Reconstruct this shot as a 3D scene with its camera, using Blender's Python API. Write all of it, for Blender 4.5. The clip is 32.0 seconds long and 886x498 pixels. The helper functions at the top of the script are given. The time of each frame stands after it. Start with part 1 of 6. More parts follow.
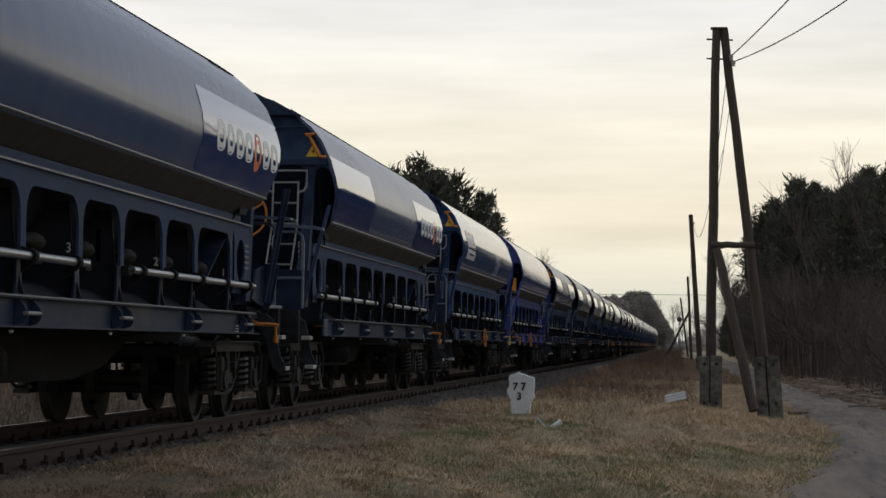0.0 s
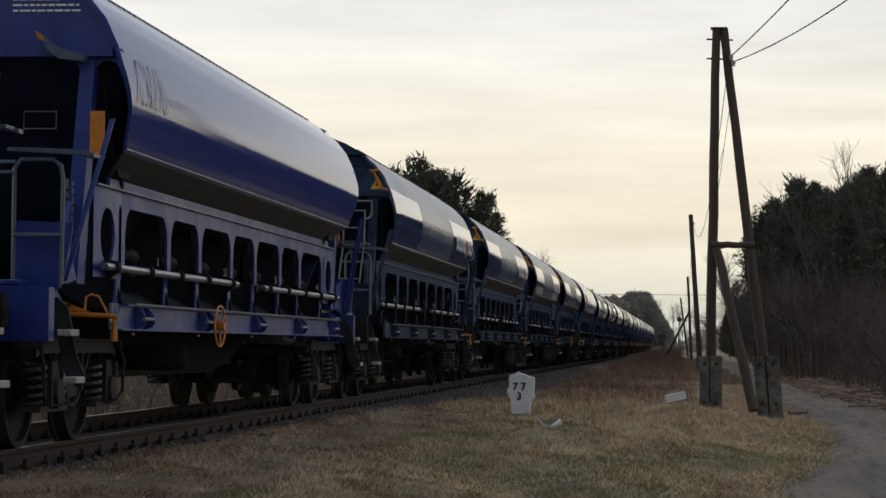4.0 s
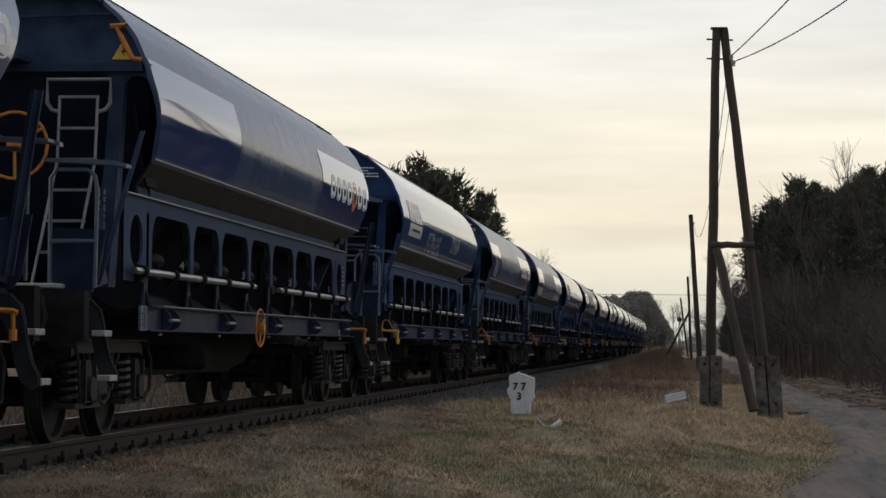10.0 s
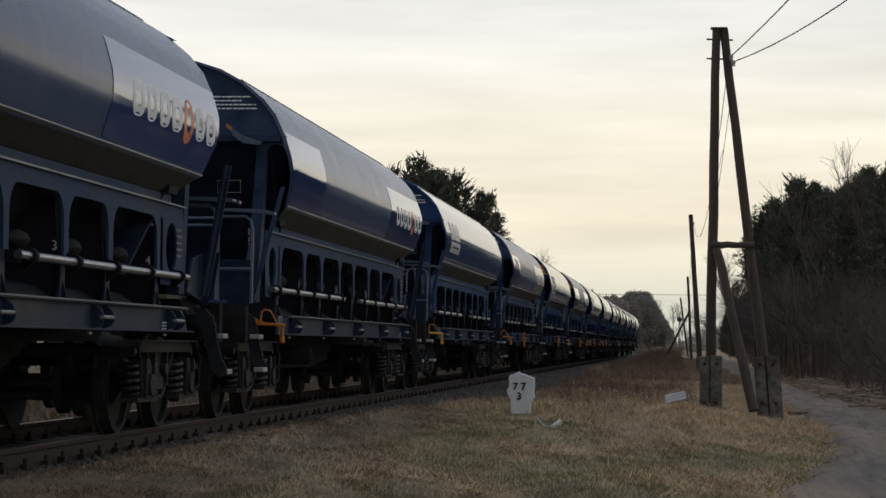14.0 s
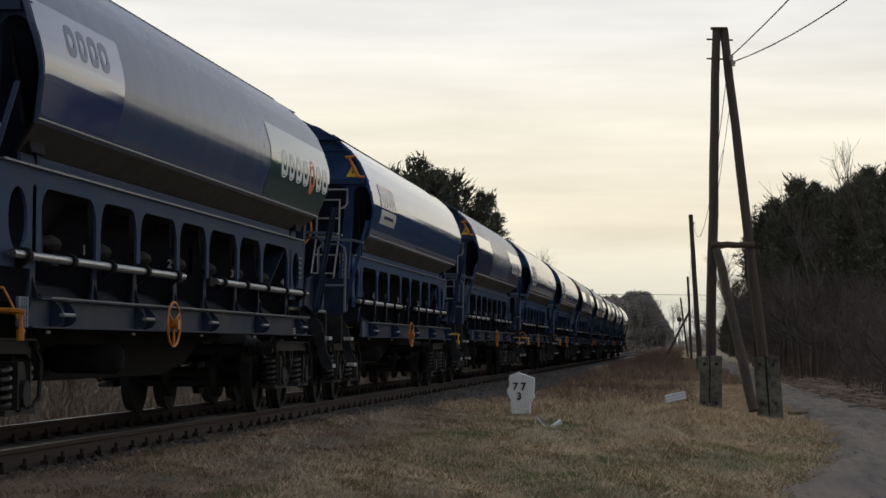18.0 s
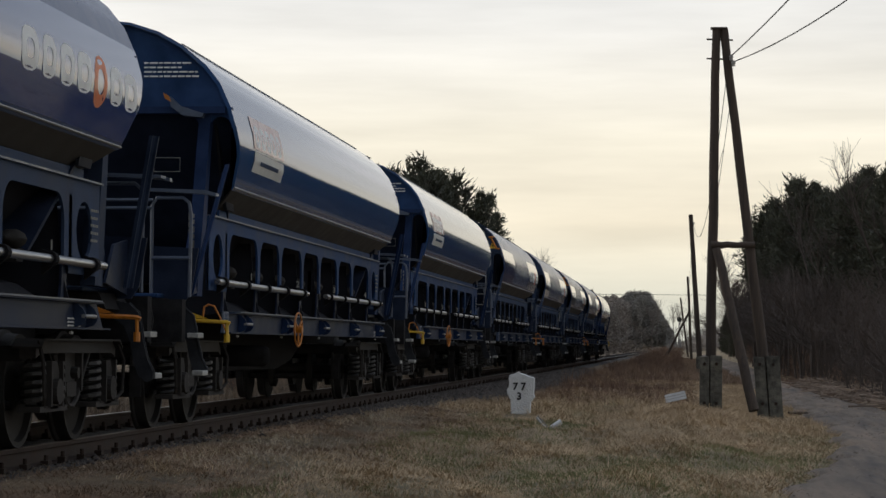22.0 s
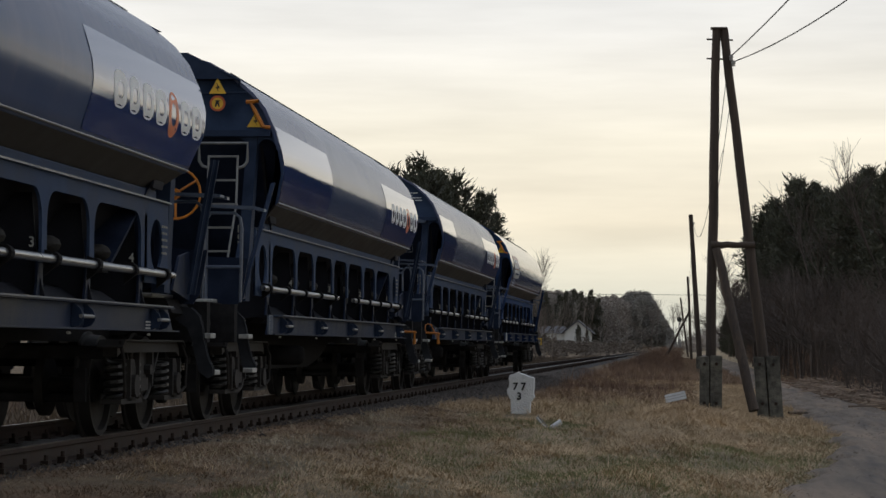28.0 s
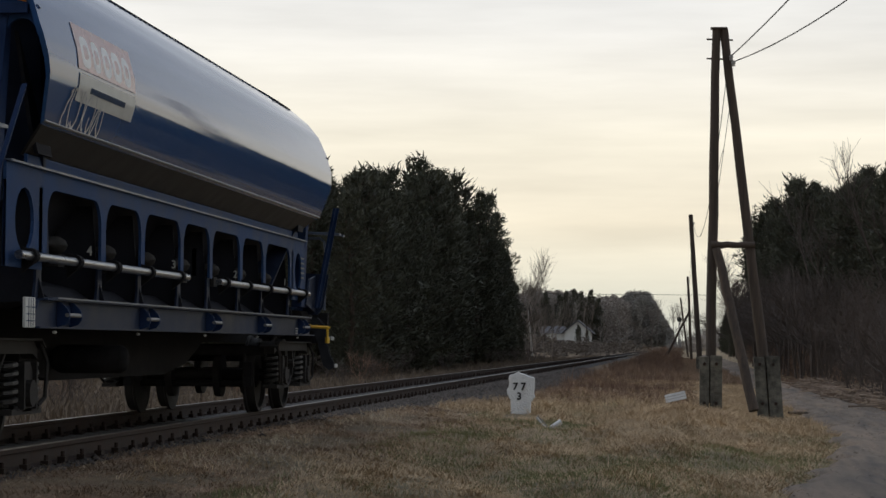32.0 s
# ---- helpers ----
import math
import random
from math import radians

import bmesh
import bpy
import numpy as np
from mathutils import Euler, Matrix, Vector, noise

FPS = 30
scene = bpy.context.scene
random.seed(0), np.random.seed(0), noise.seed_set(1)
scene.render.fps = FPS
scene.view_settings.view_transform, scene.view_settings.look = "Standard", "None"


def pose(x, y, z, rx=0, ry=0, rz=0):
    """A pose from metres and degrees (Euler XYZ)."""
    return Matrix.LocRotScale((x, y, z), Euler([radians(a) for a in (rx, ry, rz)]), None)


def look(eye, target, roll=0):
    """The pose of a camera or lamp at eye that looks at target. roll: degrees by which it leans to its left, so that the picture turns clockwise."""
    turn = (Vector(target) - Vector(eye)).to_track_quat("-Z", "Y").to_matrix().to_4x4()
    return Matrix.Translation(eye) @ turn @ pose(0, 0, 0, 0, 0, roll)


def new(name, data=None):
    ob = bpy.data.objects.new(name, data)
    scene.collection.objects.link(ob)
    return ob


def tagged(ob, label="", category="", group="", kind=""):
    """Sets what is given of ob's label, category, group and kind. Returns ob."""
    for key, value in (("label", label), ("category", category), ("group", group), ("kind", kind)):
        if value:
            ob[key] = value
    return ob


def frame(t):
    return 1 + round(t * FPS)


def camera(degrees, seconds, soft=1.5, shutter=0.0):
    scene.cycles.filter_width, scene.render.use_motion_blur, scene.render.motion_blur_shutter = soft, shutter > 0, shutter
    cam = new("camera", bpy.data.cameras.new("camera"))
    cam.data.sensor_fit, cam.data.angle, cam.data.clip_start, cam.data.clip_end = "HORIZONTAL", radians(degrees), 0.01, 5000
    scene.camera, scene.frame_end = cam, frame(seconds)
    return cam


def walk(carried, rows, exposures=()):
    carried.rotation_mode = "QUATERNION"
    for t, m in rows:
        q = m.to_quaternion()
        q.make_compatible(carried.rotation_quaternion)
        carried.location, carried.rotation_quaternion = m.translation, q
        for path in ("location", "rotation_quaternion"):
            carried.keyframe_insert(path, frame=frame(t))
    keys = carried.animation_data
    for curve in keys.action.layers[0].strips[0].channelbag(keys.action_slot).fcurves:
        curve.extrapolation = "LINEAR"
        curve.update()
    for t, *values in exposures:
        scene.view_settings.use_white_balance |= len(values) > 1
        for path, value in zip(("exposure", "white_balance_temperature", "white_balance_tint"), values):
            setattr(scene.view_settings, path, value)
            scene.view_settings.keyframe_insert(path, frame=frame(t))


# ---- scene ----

# ------------------------------------------------------------------ camera
EYE = Vector((6.08, 0.0, 0.857))
YAW, PITCH, ROLL = radians(5.712), radians(2.261), 0.452
AHEAD = Vector((-math.sin(YAW) * math.cos(PITCH), math.cos(YAW) * math.cos(PITCH), math.sin(PITCH)))
cam = camera(20.784, 32.0, soft=1.5, shutter=0.0)
STAND = look(EYE, EYE + AHEAD * 50, ROLL)
walk(cam, [(0.0, STAND), (32.0, STAND)], exposures=[(0.0, 0.0), (32.0, 0.0)])

# ------------------------------------------------------------------ light
SUN_AZ, SUN_EL = radians(-62), radians(24)          # azimuth from +y towards +x
sun_way = Vector((math.sin(SUN_AZ) * math.cos(SUN_EL), math.cos(SUN_AZ) * math.cos(SUN_EL), math.sin(SUN_EL)))

world = bpy.data.worlds.new("sky")
scene.world = world
world.use_nodes = True
wn, wl = world.node_tree.nodes, world.node_tree.links
wn.clear()


def wnode(kind, **props):
    n = wn.new(kind)
    for k, v in props.items():
        n.inputs[k].default_value = v
    return n


w_out = wn.new("ShaderNodeOutputWorld")
w_bg = wnode("ShaderNodeBackground", Strength=1.0)
w_co = wn.new("ShaderNodeTexCoord")
w_sep = wn.new("ShaderNodeSeparateXYZ")
wl.new(w_co.outputs["Generated"], w_sep.inputs[0])
# veil of cloud: warm and bright low down towards the hidden sun, grey overhead and behind
w_ramp = wn.new("ShaderNodeValToRGB")
wl.new(w_sep.outputs["Z"], w_ramp.inputs[0])
cr = w_ramp.color_ramp
cr.elements[0].position, cr.elements[0].color = 0.0, (0.68, 0.69, 0.61, 1)
cr.elements[1].position, cr.elements[1].color = 0.9, (0.56, 0.63, 0.76, 1)
for pos, col in ((0.022, (0.82, 0.79, 0.655, 1)), (0.05, (0.985, 0.891, 0.705, 1)), (0.085, (1.0, 0.934, 0.78, 1)), (0.13, (0.925, 0.906, 0.86, 1)),
                 (0.19, (0.60, 0.63, 0.67, 1)), (0.30, (0.44, 0.49, 0.57, 1)), (0.5, (0.46, 0.52, 0.62, 1))):
    e = cr.elements.new(pos)
    e.color = col
w_dot = wn.new("ShaderNodeVectorMath")
w_dot.operation = "DOT_PRODUCT"
w_dot.inputs[1].default_value = (-0.25, 0.96, 0.1)
wl.new(w_co.outputs["Generated"], w_dot.inputs[0])
w_map = wn.new("ShaderNodeMapRange")
w_map.inputs["From Min"].default_value, w_map.inputs["From Max"].default_value = -0.6, 0.97
w_map.inputs["To Min"].default_value, w_map.inputs["To Max"].default_value = 0.72, 1.0
wl.new(w_dot.outputs["Value"], w_map.inputs["Value"])
w_stretch = wn.new("ShaderNodeMapping")
w_stretch.inputs["Scale"].default_value = (5.0, 5.0, 46.0)
wl.new(w_co.outputs["Generated"], w_stretch.inputs[0])
w_noise = wnode("ShaderNodeTexNoise", Scale=1.3, Detail=5.0, Roughness=0.55)
wl.new(w_stretch.outputs[0], w_noise.inputs["Vector"])
w_cl = wn.new("ShaderNodeMapRange")
w_cl.inputs["From Min"].default_value, w_cl.inputs["From Max"].default_value = 0.3, 0.72
w_cl.inputs["To Min"].default_value, w_cl.inputs["To Max"].default_value = 1.06, 0.86
wl.new(w_noise.outputs["Fac"], w_cl.inputs["Value"])
w_m1 = wn.new("ShaderNodeMath")
w_m1.operation = "MULTIPLY"
wl.new(w_map.outputs[0], w_m1.inputs[0])
wl.new(w_cl.outputs[0], w_m1.inputs[1])
w_mul = wn.new("ShaderNodeVectorMath")
w_mul.operation = "SCALE"
wl.new(w_ramp.outputs["Color"], w_mul.inputs[0])
wl.new(w_m1.outputs[0], w_mul.inputs["Scale"])
w_sky = wn.new("ShaderNodeTexSky")
w_sky.sky_type = "NISHITA"
w_sky.sun_disc = False
w_sky.sun_elevation, w_sky.sun_rotation = SUN_EL, SUN_AZ
w_sky.air_density, w_sky.dust_density = 1.0, 3.0
w_sc = wn.new("ShaderNodeVectorMath")
w_sc.operation = "SCALE"
w_sc.inputs["Scale"].default_value = 0.003
wl.new(w_sky.outputs[0], w_sc.inputs[0])
w_add = wn.new("ShaderNodeVectorMath")
w_add.operation = "ADD"
wl.new(w_mul.outputs[0], w_add.inputs[0])
wl.new(w_sc.outputs[0], w_add.inputs[1])
wl.new(w_add.outputs[0], w_bg.inputs["Color"])
wl.new(w_bg.outputs[0], w_out.inputs[0])

sun = new("sun", bpy.data.lights.new("sun", "SUN"))
sun.data.energy, sun.data.angle, sun.data.color = 0.6, radians(14), (1.0, 0.9, 0.76)
sun.matrix_world = look(sun_way * 300, (0, 0, 0))


# ------------------------------------------------------------------ materials
def mat(name, base, rough=0.6, metal=0.0, vary=0.25, scale=6.0, tint=None, bump=0.15, bump_scale=60.0, streak=None,
        coat=0.0, spread=0.0, rvary=0.12, island=0.0, spec=0.5):
    """Painted or natural surface: two scales of noise in colour, one in relief, wear in the roughness."""
    m = bpy.data.materials.new(name)
    m.use_nodes = True
    nt = m.node_tree
    nd, ln = nt.nodes, nt.links
    b = nd["Principled BSDF"]
    b.inputs["Metallic"].default_value = metal
    b.inputs["Coat Weight"].default_value = coat
    b.inputs["Coat Roughness"].default_value = 0.06
    b.inputs["Specular IOR Level"].default_value = spec
    co = nd.new("ShaderNodeTexCoord")
    mp = nd.new("ShaderNodeMapping")
    mp.inputs["Scale"].default_value = streak or (1, 1, 1)
    ln.new(co.outputs["Object"], mp.inputs[0])
    n1 = nd.new("ShaderNodeTexNoise")
    n1.inputs["Scale"].default_value, n1.inputs["Detail"].default_value = scale, 6
    ln.new(mp.outputs[0], n1.inputs["Vector"])
    n2 = nd.new("ShaderNodeTexNoise")
    n2.inputs["Scale"].default_value, n2.inputs["Detail"].default_value = scale * 0.13, 3
    ln.new(mp.outputs[0], n2.inputs["Vector"])
    add = nd.new("ShaderNodeMath")
    add.operation = "ADD"
    ln.new(n1.outputs["Fac"], add.inputs[0])
    ln.new(n2.outputs["Fac"], add.inputs[1])
    rng = nd.new("ShaderNodeMapRange")
    rng.inputs["From Min"].default_value, rng.inputs["From Max"].default_value = 0.7, 1.3
    ln.new(add.outputs[0], rng.inputs["Value"])
    mix = nd.new("ShaderNodeMix")
    mix.data_type = "RGBA"
    lo = [max(0.0, c * (1 - vary)) for c in base]
    hi = tint or [c * (1 + vary) for c in base]
    mix.inputs["A"].default_value, mix.inputs["B"].default_value = (*lo, 1), (*hi, 1)
    ln.new(rng.outputs[0], mix.inputs["Factor"])
    out = mix.outputs["Result"]
    if spread or island:
        hv = nd.new("ShaderNodeHueSaturation")
        if island:
            gi = nd.new("ShaderNodeNewGeometry")
            rnd, amount = gi.outputs["Random Per Island"], island
        else:
            oi = nd.new("ShaderNodeObjectInfo")
            rnd, amount = oi.outputs["Random"], spread
        rr = nd.new("ShaderNodeMapRange")
        rr.inputs["To Min"].default_value, rr.inputs["To Max"].default_value = 1 - amount, 1 + amount
        ln.new(rnd, rr.inputs["Value"])
        ln.new(rr.outputs[0], hv.inputs["Value"])
        ln.new(out, hv.inputs["Color"])
        out = hv.outputs["Color"]
    ln.new(out, b.inputs["Base Color"])
    r2 = nd.new("ShaderNodeMapRange")
    r2.inputs["From Min"].default_value, r2.inputs["From Max"].default_value = 0.7, 1.3
    r2.inputs["To Min"].default_value = max(0.03, rough - rvary)
    r2.inputs["To Max"].default_value = min(1.0, rough + rvary)
    ln.new(add.outputs[0], r2.inputs["Value"])
    ln.new(r2.outputs[0], b.inputs["Roughness"])
    if bump:
        n3 = nd.new("ShaderNodeTexNoise")
        n3.inputs["Scale"].default_value, n3.inputs["Detail"].default_value = bump_scale, 4
        ln.new(co.outputs["Object"], n3.inputs["Vector"])
        bp = nd.new("ShaderNodeBump")
        bp.inputs["Strength"].default_value, bp.inputs["Distance"].default_value = bump, 0.02
        ln.new(n3.outputs["Fac"], bp.inputs["Height"])
        ln.new(bp.outputs[0], b.inputs["Normal"])
    return m


def paint(name, base, rough, coat=0.0, dust_sheen=(0.235, 0.218, 0.272), spec=0.3, film=0.5):
    """Weathered wagon paint: dusty film in rain streaks, its paler upper curve doubling as painted sky sheen, faint
    panel waves.
    """
    m = bpy.data.materials.new(name)
    m.use_nodes = True
    nd, ln = m.node_tree.nodes, m.node_tree.links
    b = nd["Principled BSDF"]
    co = nd.new("ShaderNodeTexCoord")

    def noise(scale, detail, stretch):
        mp = nd.new("ShaderNodeMapping")
        mp.inputs["Scale"].default_value = stretch
        ln.new(co.outputs["Object"], mp.inputs[0])
        n = nd.new("ShaderNodeTexNoise")
        n.inputs["Scale"].default_value, n.inputs["Detail"].default_value = scale, detail
        ln.new(mp.outputs[0], n.inputs["Vector"])
        return n.outputs["Fac"]

    def span(value, f0, f1, t0, t1):
        r = nd.new("ShaderNodeMapRange")
        r.inputs["From Min"].default_value, r.inputs["From Max"].default_value = f0, f1
        r.inputs["To Min"].default_value, r.inputs["To Max"].default_value = t0, t1
        ln.new(value, r.inputs["Value"])
        return r.outputs[0]

    def calc(op, p, q):
        n = nd.new("ShaderNodeMath")
        n.operation = op
        for i, v in enumerate((p, q)):
            if isinstance(v, float):
                n.inputs[i].default_value = v
            else:
                ln.new(v, n.inputs[i])
        return n.outputs[0]

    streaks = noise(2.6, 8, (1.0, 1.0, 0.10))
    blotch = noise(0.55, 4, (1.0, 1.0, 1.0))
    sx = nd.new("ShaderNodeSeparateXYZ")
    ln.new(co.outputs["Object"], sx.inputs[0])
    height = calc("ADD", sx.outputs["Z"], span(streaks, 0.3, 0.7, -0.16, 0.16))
    # Stronger towards the top: dusty film plus sky sheen put into the colour.
    upper_dust_sheen = span(height, 2.75, 3.45, 0.40, 1.0)
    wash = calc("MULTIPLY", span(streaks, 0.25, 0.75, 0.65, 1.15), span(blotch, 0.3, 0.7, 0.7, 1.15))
    amount = calc("MULTIPLY", calc("MULTIPLY", upper_dust_sheen, wash), film)
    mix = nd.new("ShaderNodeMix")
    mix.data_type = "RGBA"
    mix.inputs["A"].default_value, mix.inputs["B"].default_value = (*base, 1), (*dust_sheen, 1)
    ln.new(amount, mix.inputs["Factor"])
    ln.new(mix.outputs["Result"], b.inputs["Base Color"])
    ln.new(span(amount, 0.0, 0.6, max(0.04, rough), rough + 0.10), b.inputs["Roughness"])
    b.inputs["Coat Weight"].default_value, b.inputs["Coat Roughness"].default_value = coat, 0.04
    b.inputs["Specular IOR Level"].default_value = spec
    bp = nd.new("ShaderNodeBump")
    bp.inputs["Strength"].default_value, bp.inputs["Distance"].default_value = 0.035, 0.03
    ln.new(noise(0.9, 2, (1.0, 1.0, 1.0)), bp.inputs["Height"])
    ln.new(bp.outputs[0], b.inputs["Normal"])
    return m


M = {
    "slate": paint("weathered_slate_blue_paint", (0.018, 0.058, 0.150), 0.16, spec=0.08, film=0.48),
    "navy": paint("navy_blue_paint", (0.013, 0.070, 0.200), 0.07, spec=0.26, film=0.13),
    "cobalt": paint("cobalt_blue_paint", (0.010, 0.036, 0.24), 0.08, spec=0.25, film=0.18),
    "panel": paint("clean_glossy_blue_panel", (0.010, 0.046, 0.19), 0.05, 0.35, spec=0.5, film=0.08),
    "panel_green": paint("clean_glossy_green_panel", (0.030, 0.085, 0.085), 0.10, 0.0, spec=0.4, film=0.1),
    "frame": mat("dirty_blue_frame_paint", (0.036, 0.060, 0.118), 0.6, vary=0.4, tint=(0.052, 0.078, 0.140), scale=4, spec=0.05),
    "frame_navy": mat("navy_frame_paint", (0.022, 0.054, 0.140), 0.55, vary=0.4, tint=(0.034, 0.070, 0.165), scale=4, spec=0.05),
    "frame_cobalt": mat("cobalt_frame_paint", (0.012, 0.032, 0.23), 0.4, vary=0.35, tint=(0.022, 0.042, 0.21), scale=4),
    "frame_dark": mat("grimy_blue_black_paint", (0.028, 0.044, 0.084), 0.6, vary=0.4, tint=(0.038, 0.055, 0.098), scale=5, spec=0.08),
    "skirt": mat("brown_black_plate_paint", (0.030, 0.027, 0.025), 0.55, vary=0.4, tint=(0.044, 0.040, 0.036), scale=2.5, spec=0.3, bump=0.05),
    "navy_dark": mat("grimy_navy_paint", (0.017, 0.038, 0.108), 0.6, vary=0.4, tint=(0.026, 0.047, 0.112), scale=5, spec=0.08),
    "bogie": mat("rusty_grey_bogie_grime", (0.027, 0.025, 0.024), 0.75, vary=0.5, tint=(0.048, 0.043, 0.040), scale=9, spec=0.2),
    "stencil": mat("dim_stencil_paint", (0.20, 0.20, 0.18), 0.7, bump=0.0),
    "sole": mat("grimy_blue_sill_paint", (0.021, 0.031, 0.060), 0.45, vary=0.5, tint=(0.033, 0.045, 0.080), scale=3, spec=0.06),
    "step": mat("grey_black_step_paint", (0.026, 0.029, 0.036), 0.6, vary=0.5, tint=(0.040, 0.043, 0.050), scale=6, spec=0.15),
    "roller": mat("dusty_grey_roller", (0.040, 0.037, 0.034), 0.8, vary=0.4, scale=8, spec=0.05),
    "under": mat("brake_dust_black", (0.021, 0.020, 0.022), 0.8, vary=0.5, tint=(0.031, 0.030, 0.031), scale=7, spec=0.04),
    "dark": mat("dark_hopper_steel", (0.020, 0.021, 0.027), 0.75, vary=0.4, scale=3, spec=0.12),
    "spring": mat("oily_spring_steel", (0.042, 0.040, 0.038), 0.5, 0.2, vary=0.4),
    "tread": mat("worn_grey_step_grating", (0.34, 0.34, 0.32), 0.6, vary=0.35, scale=20),
    "galv": mat("galvanised_tube_and_highlight", (0.22, 0.22, 0.215), 0.5, 0.4, vary=0.25, scale=12),
    "shaft": mat("greased_bright_shaft", (0.30, 0.31, 0.33), 0.3, 0.9, vary=0.12, scale=3, bump=0.02),
    "wheel": mat("rolled_wheel_steel", (0.026, 0.024, 0.023), 0.7, 0.0, vary=0.4, spec=0.2),
    # Handrail paint, lightened as if lit from above; also paints edge highlights.
    "tube": mat("blue_grey_paint_and_highlight", (0.075, 0.095, 0.135), 0.4, vary=0.3, scale=9),
    "orange": mat("orange_safety_paint", (0.50, 0.17, 0.015), 0.45, vary=0.3, scale=14),
    "yellow": mat("yellow_sign_enamel", (0.70, 0.42, 0.03), 0.4, vary=0.15, scale=14),
    "white": mat("white_lettering", (0.80, 0.81, 0.80), 0.5, vary=0.12, scale=10, bump=0.0),
    "sign_red": mat("red_sign_enamel", (0.50, 0.10, 0.03), 0.4, vary=0.15, scale=14),
    "red": mat("red_logo_film", (0.42, 0.17, 0.15), 0.25, vary=0.4, tint=(0.55, 0.36, 0.33), scale=3, bump=0.0),
    "logo_orange": mat("orange_logo_film", (0.62, 0.16, 0.05), 0.4, vary=0.2, bump=0.0),
    "plate": mat("pale_sign_plate", (0.55, 0.55, 0.52), 0.5, vary=0.15, bump=0.0),
    "ink": mat("black_ink", (0.015, 0.015, 0.015), 0.6, bump=0.0),
    "spray": mat("silver_spray_paint", (0.50, 0.50, 0.50), 0.6, vary=0.3, scale=18, bump=0.0),
    "rail": mat("rusty_rail_side", (0.040, 0.026, 0.020), 0.8, 0.1, vary=0.4, scale=9, spec=0.25),
    "railtop": mat("polished_rail_head", (0.080, 0.062, 0.052), 0.42, 0.4, vary=0.25, scale=5, bump=0.02, spec=0.3),
    "sleeper": mat("old_oak_sleeper", (0.036, 0.029, 0.024), 0.85, vary=0.45, scale=5, streak=(0.3, 4, 4), bump=0.5, spread=0.25),
    "gravel": mat("dark_crushed_stone", (0.075, 0.062, 0.053), 0.9, vary=0.4, scale=12, bump=0.6, bump_scale=40, island=0.45),
    "wood": mat("weathered_pole_wood", (0.064, 0.047, 0.036), 0.85, vary=0.5, scale=5, streak=(6, 6, 0.35), bump=0.6, bump_scale=45),
    "concrete": mat("lichen_stained_concrete", (0.085, 0.080, 0.066), 0.95, vary=0.6, tint=(0.20, 0.185, 0.15), scale=9, bump=0.9, bump_scale=28),
    "chalk": mat("whitewashed_stone", (0.72, 0.72, 0.71), 0.85, vary=0.14, tint=(0.78, 0.78, 0.77), scale=9, bump=0.5, bump_scale=30),
    "bark": mat("pine_bark", (0.075, 0.052, 0.038), 0.9, vary=0.4, scale=6, bump=0.6),
    # Grey-brown twigs of the distant trees, with some haze painted in.
    "grey_twig": mat("hazed_grey_brown_twigs", (0.19, 0.16, 0.138), 0.9, vary=0.3, scale=1.0, bump=0.0, island=0.3),
    "needle": mat("pine_needles", (0.057, 0.059, 0.037), 0.8, vary=0.35, scale=0.7, bump=0.0, island=0.22),
    "twig": mat("bare_brown_twigs", (0.078, 0.060, 0.051), 0.9, vary=0.4, scale=1.0, bump=0.0, island=0.3),
    "birch": mat("pale_birch_bark", (0.30, 0.28, 0.25), 0.85, vary=0.5, scale=8, bump=0.2),
    "stalk": mat("russet_dead_stalks", (0.19, 0.118, 0.080), 0.9, vary=0.4, scale=1.0, bump=0.0, island=0.45),
    "straw": mat("dry_grass_blades", (0.46, 0.325, 0.19), 0.9, vary=0.42, tint=(0.66, 0.485, 0.30), scale=4.0, bump=0.0, island=0.16),
    "bleached": mat("bleached_grass_blades", (0.46, 0.37, 0.25), 0.85, vary=0.3, scale=0.6, bump=0.0, island=0.2),
    "grass": mat("fresh_grass_blades", (0.19, 0.20, 0.085), 0.8, vary=0.35, scale=1.5, bump=0.0, island=0.2),
    "insul": mat("porcelain_insulator", (0.35, 0.33, 0.30), 0.25, vary=0.15),
    "wire": mat("dull_line_wire", (0.05, 0.05, 0.05), 0.6, 0.5),
    "render": mat("white_house_render", (0.62, 0.62, 0.60), 0.9, vary=0.1, scale=1),
    "roof": mat("grey_sheet_roof", (0.10, 0.10, 0.108), 0.7, vary=0.2, scale=1),
    "glass": mat("dark_window_glass", (0.02, 0.022, 0.025), 0.08, vary=0.1, bump=0.0),
    # Distant copse: aerial haze is mixed into this pale base colour.
    "haze_pine": mat("far_wood_needles_hazed", (0.245, 0.230, 0.205), 0.95, vary=0.3, scale=0.2, bump=0.0, island=0.12),
    # Dirty brown trackside grass, with the train's shade mixed into its colour.
    "dirt_shade_grass": mat("dirty_shaded_brown_grass", (0.27, 0.185, 0.125), 0.9, vary=0.5, scale=2.2, bump=0.0, island=0.2),
    # Field grass beyond the track, its colour darkened for shade.
    "shaded_straw": mat("shaded_dull_grass", (0.15, 0.115, 0.083), 0.9, vary=0.3, scale=0.6, bump=0.0, island=0.35),
    "dead_wood": mat("cut_brown_branches", (0.25, 0.19, 0.145), 0.9, vary=0.4, scale=2.0, bump=0.0, island=0.45),
    "scrub": mat("distant_brown_scrub", (0.12, 0.10, 0.083), 0.95, vary=0.3, scale=0.2, bump=0.0, island=0.15),
    # Leafless far woods, base colour lightened to stand for haze.
    "haze_wood": mat("far_wood_twigs_hazed", (0.29, 0.255, 0.225), 0.95, vary=0.3, scale=0.2, bump=0.0, island=0.14),
}


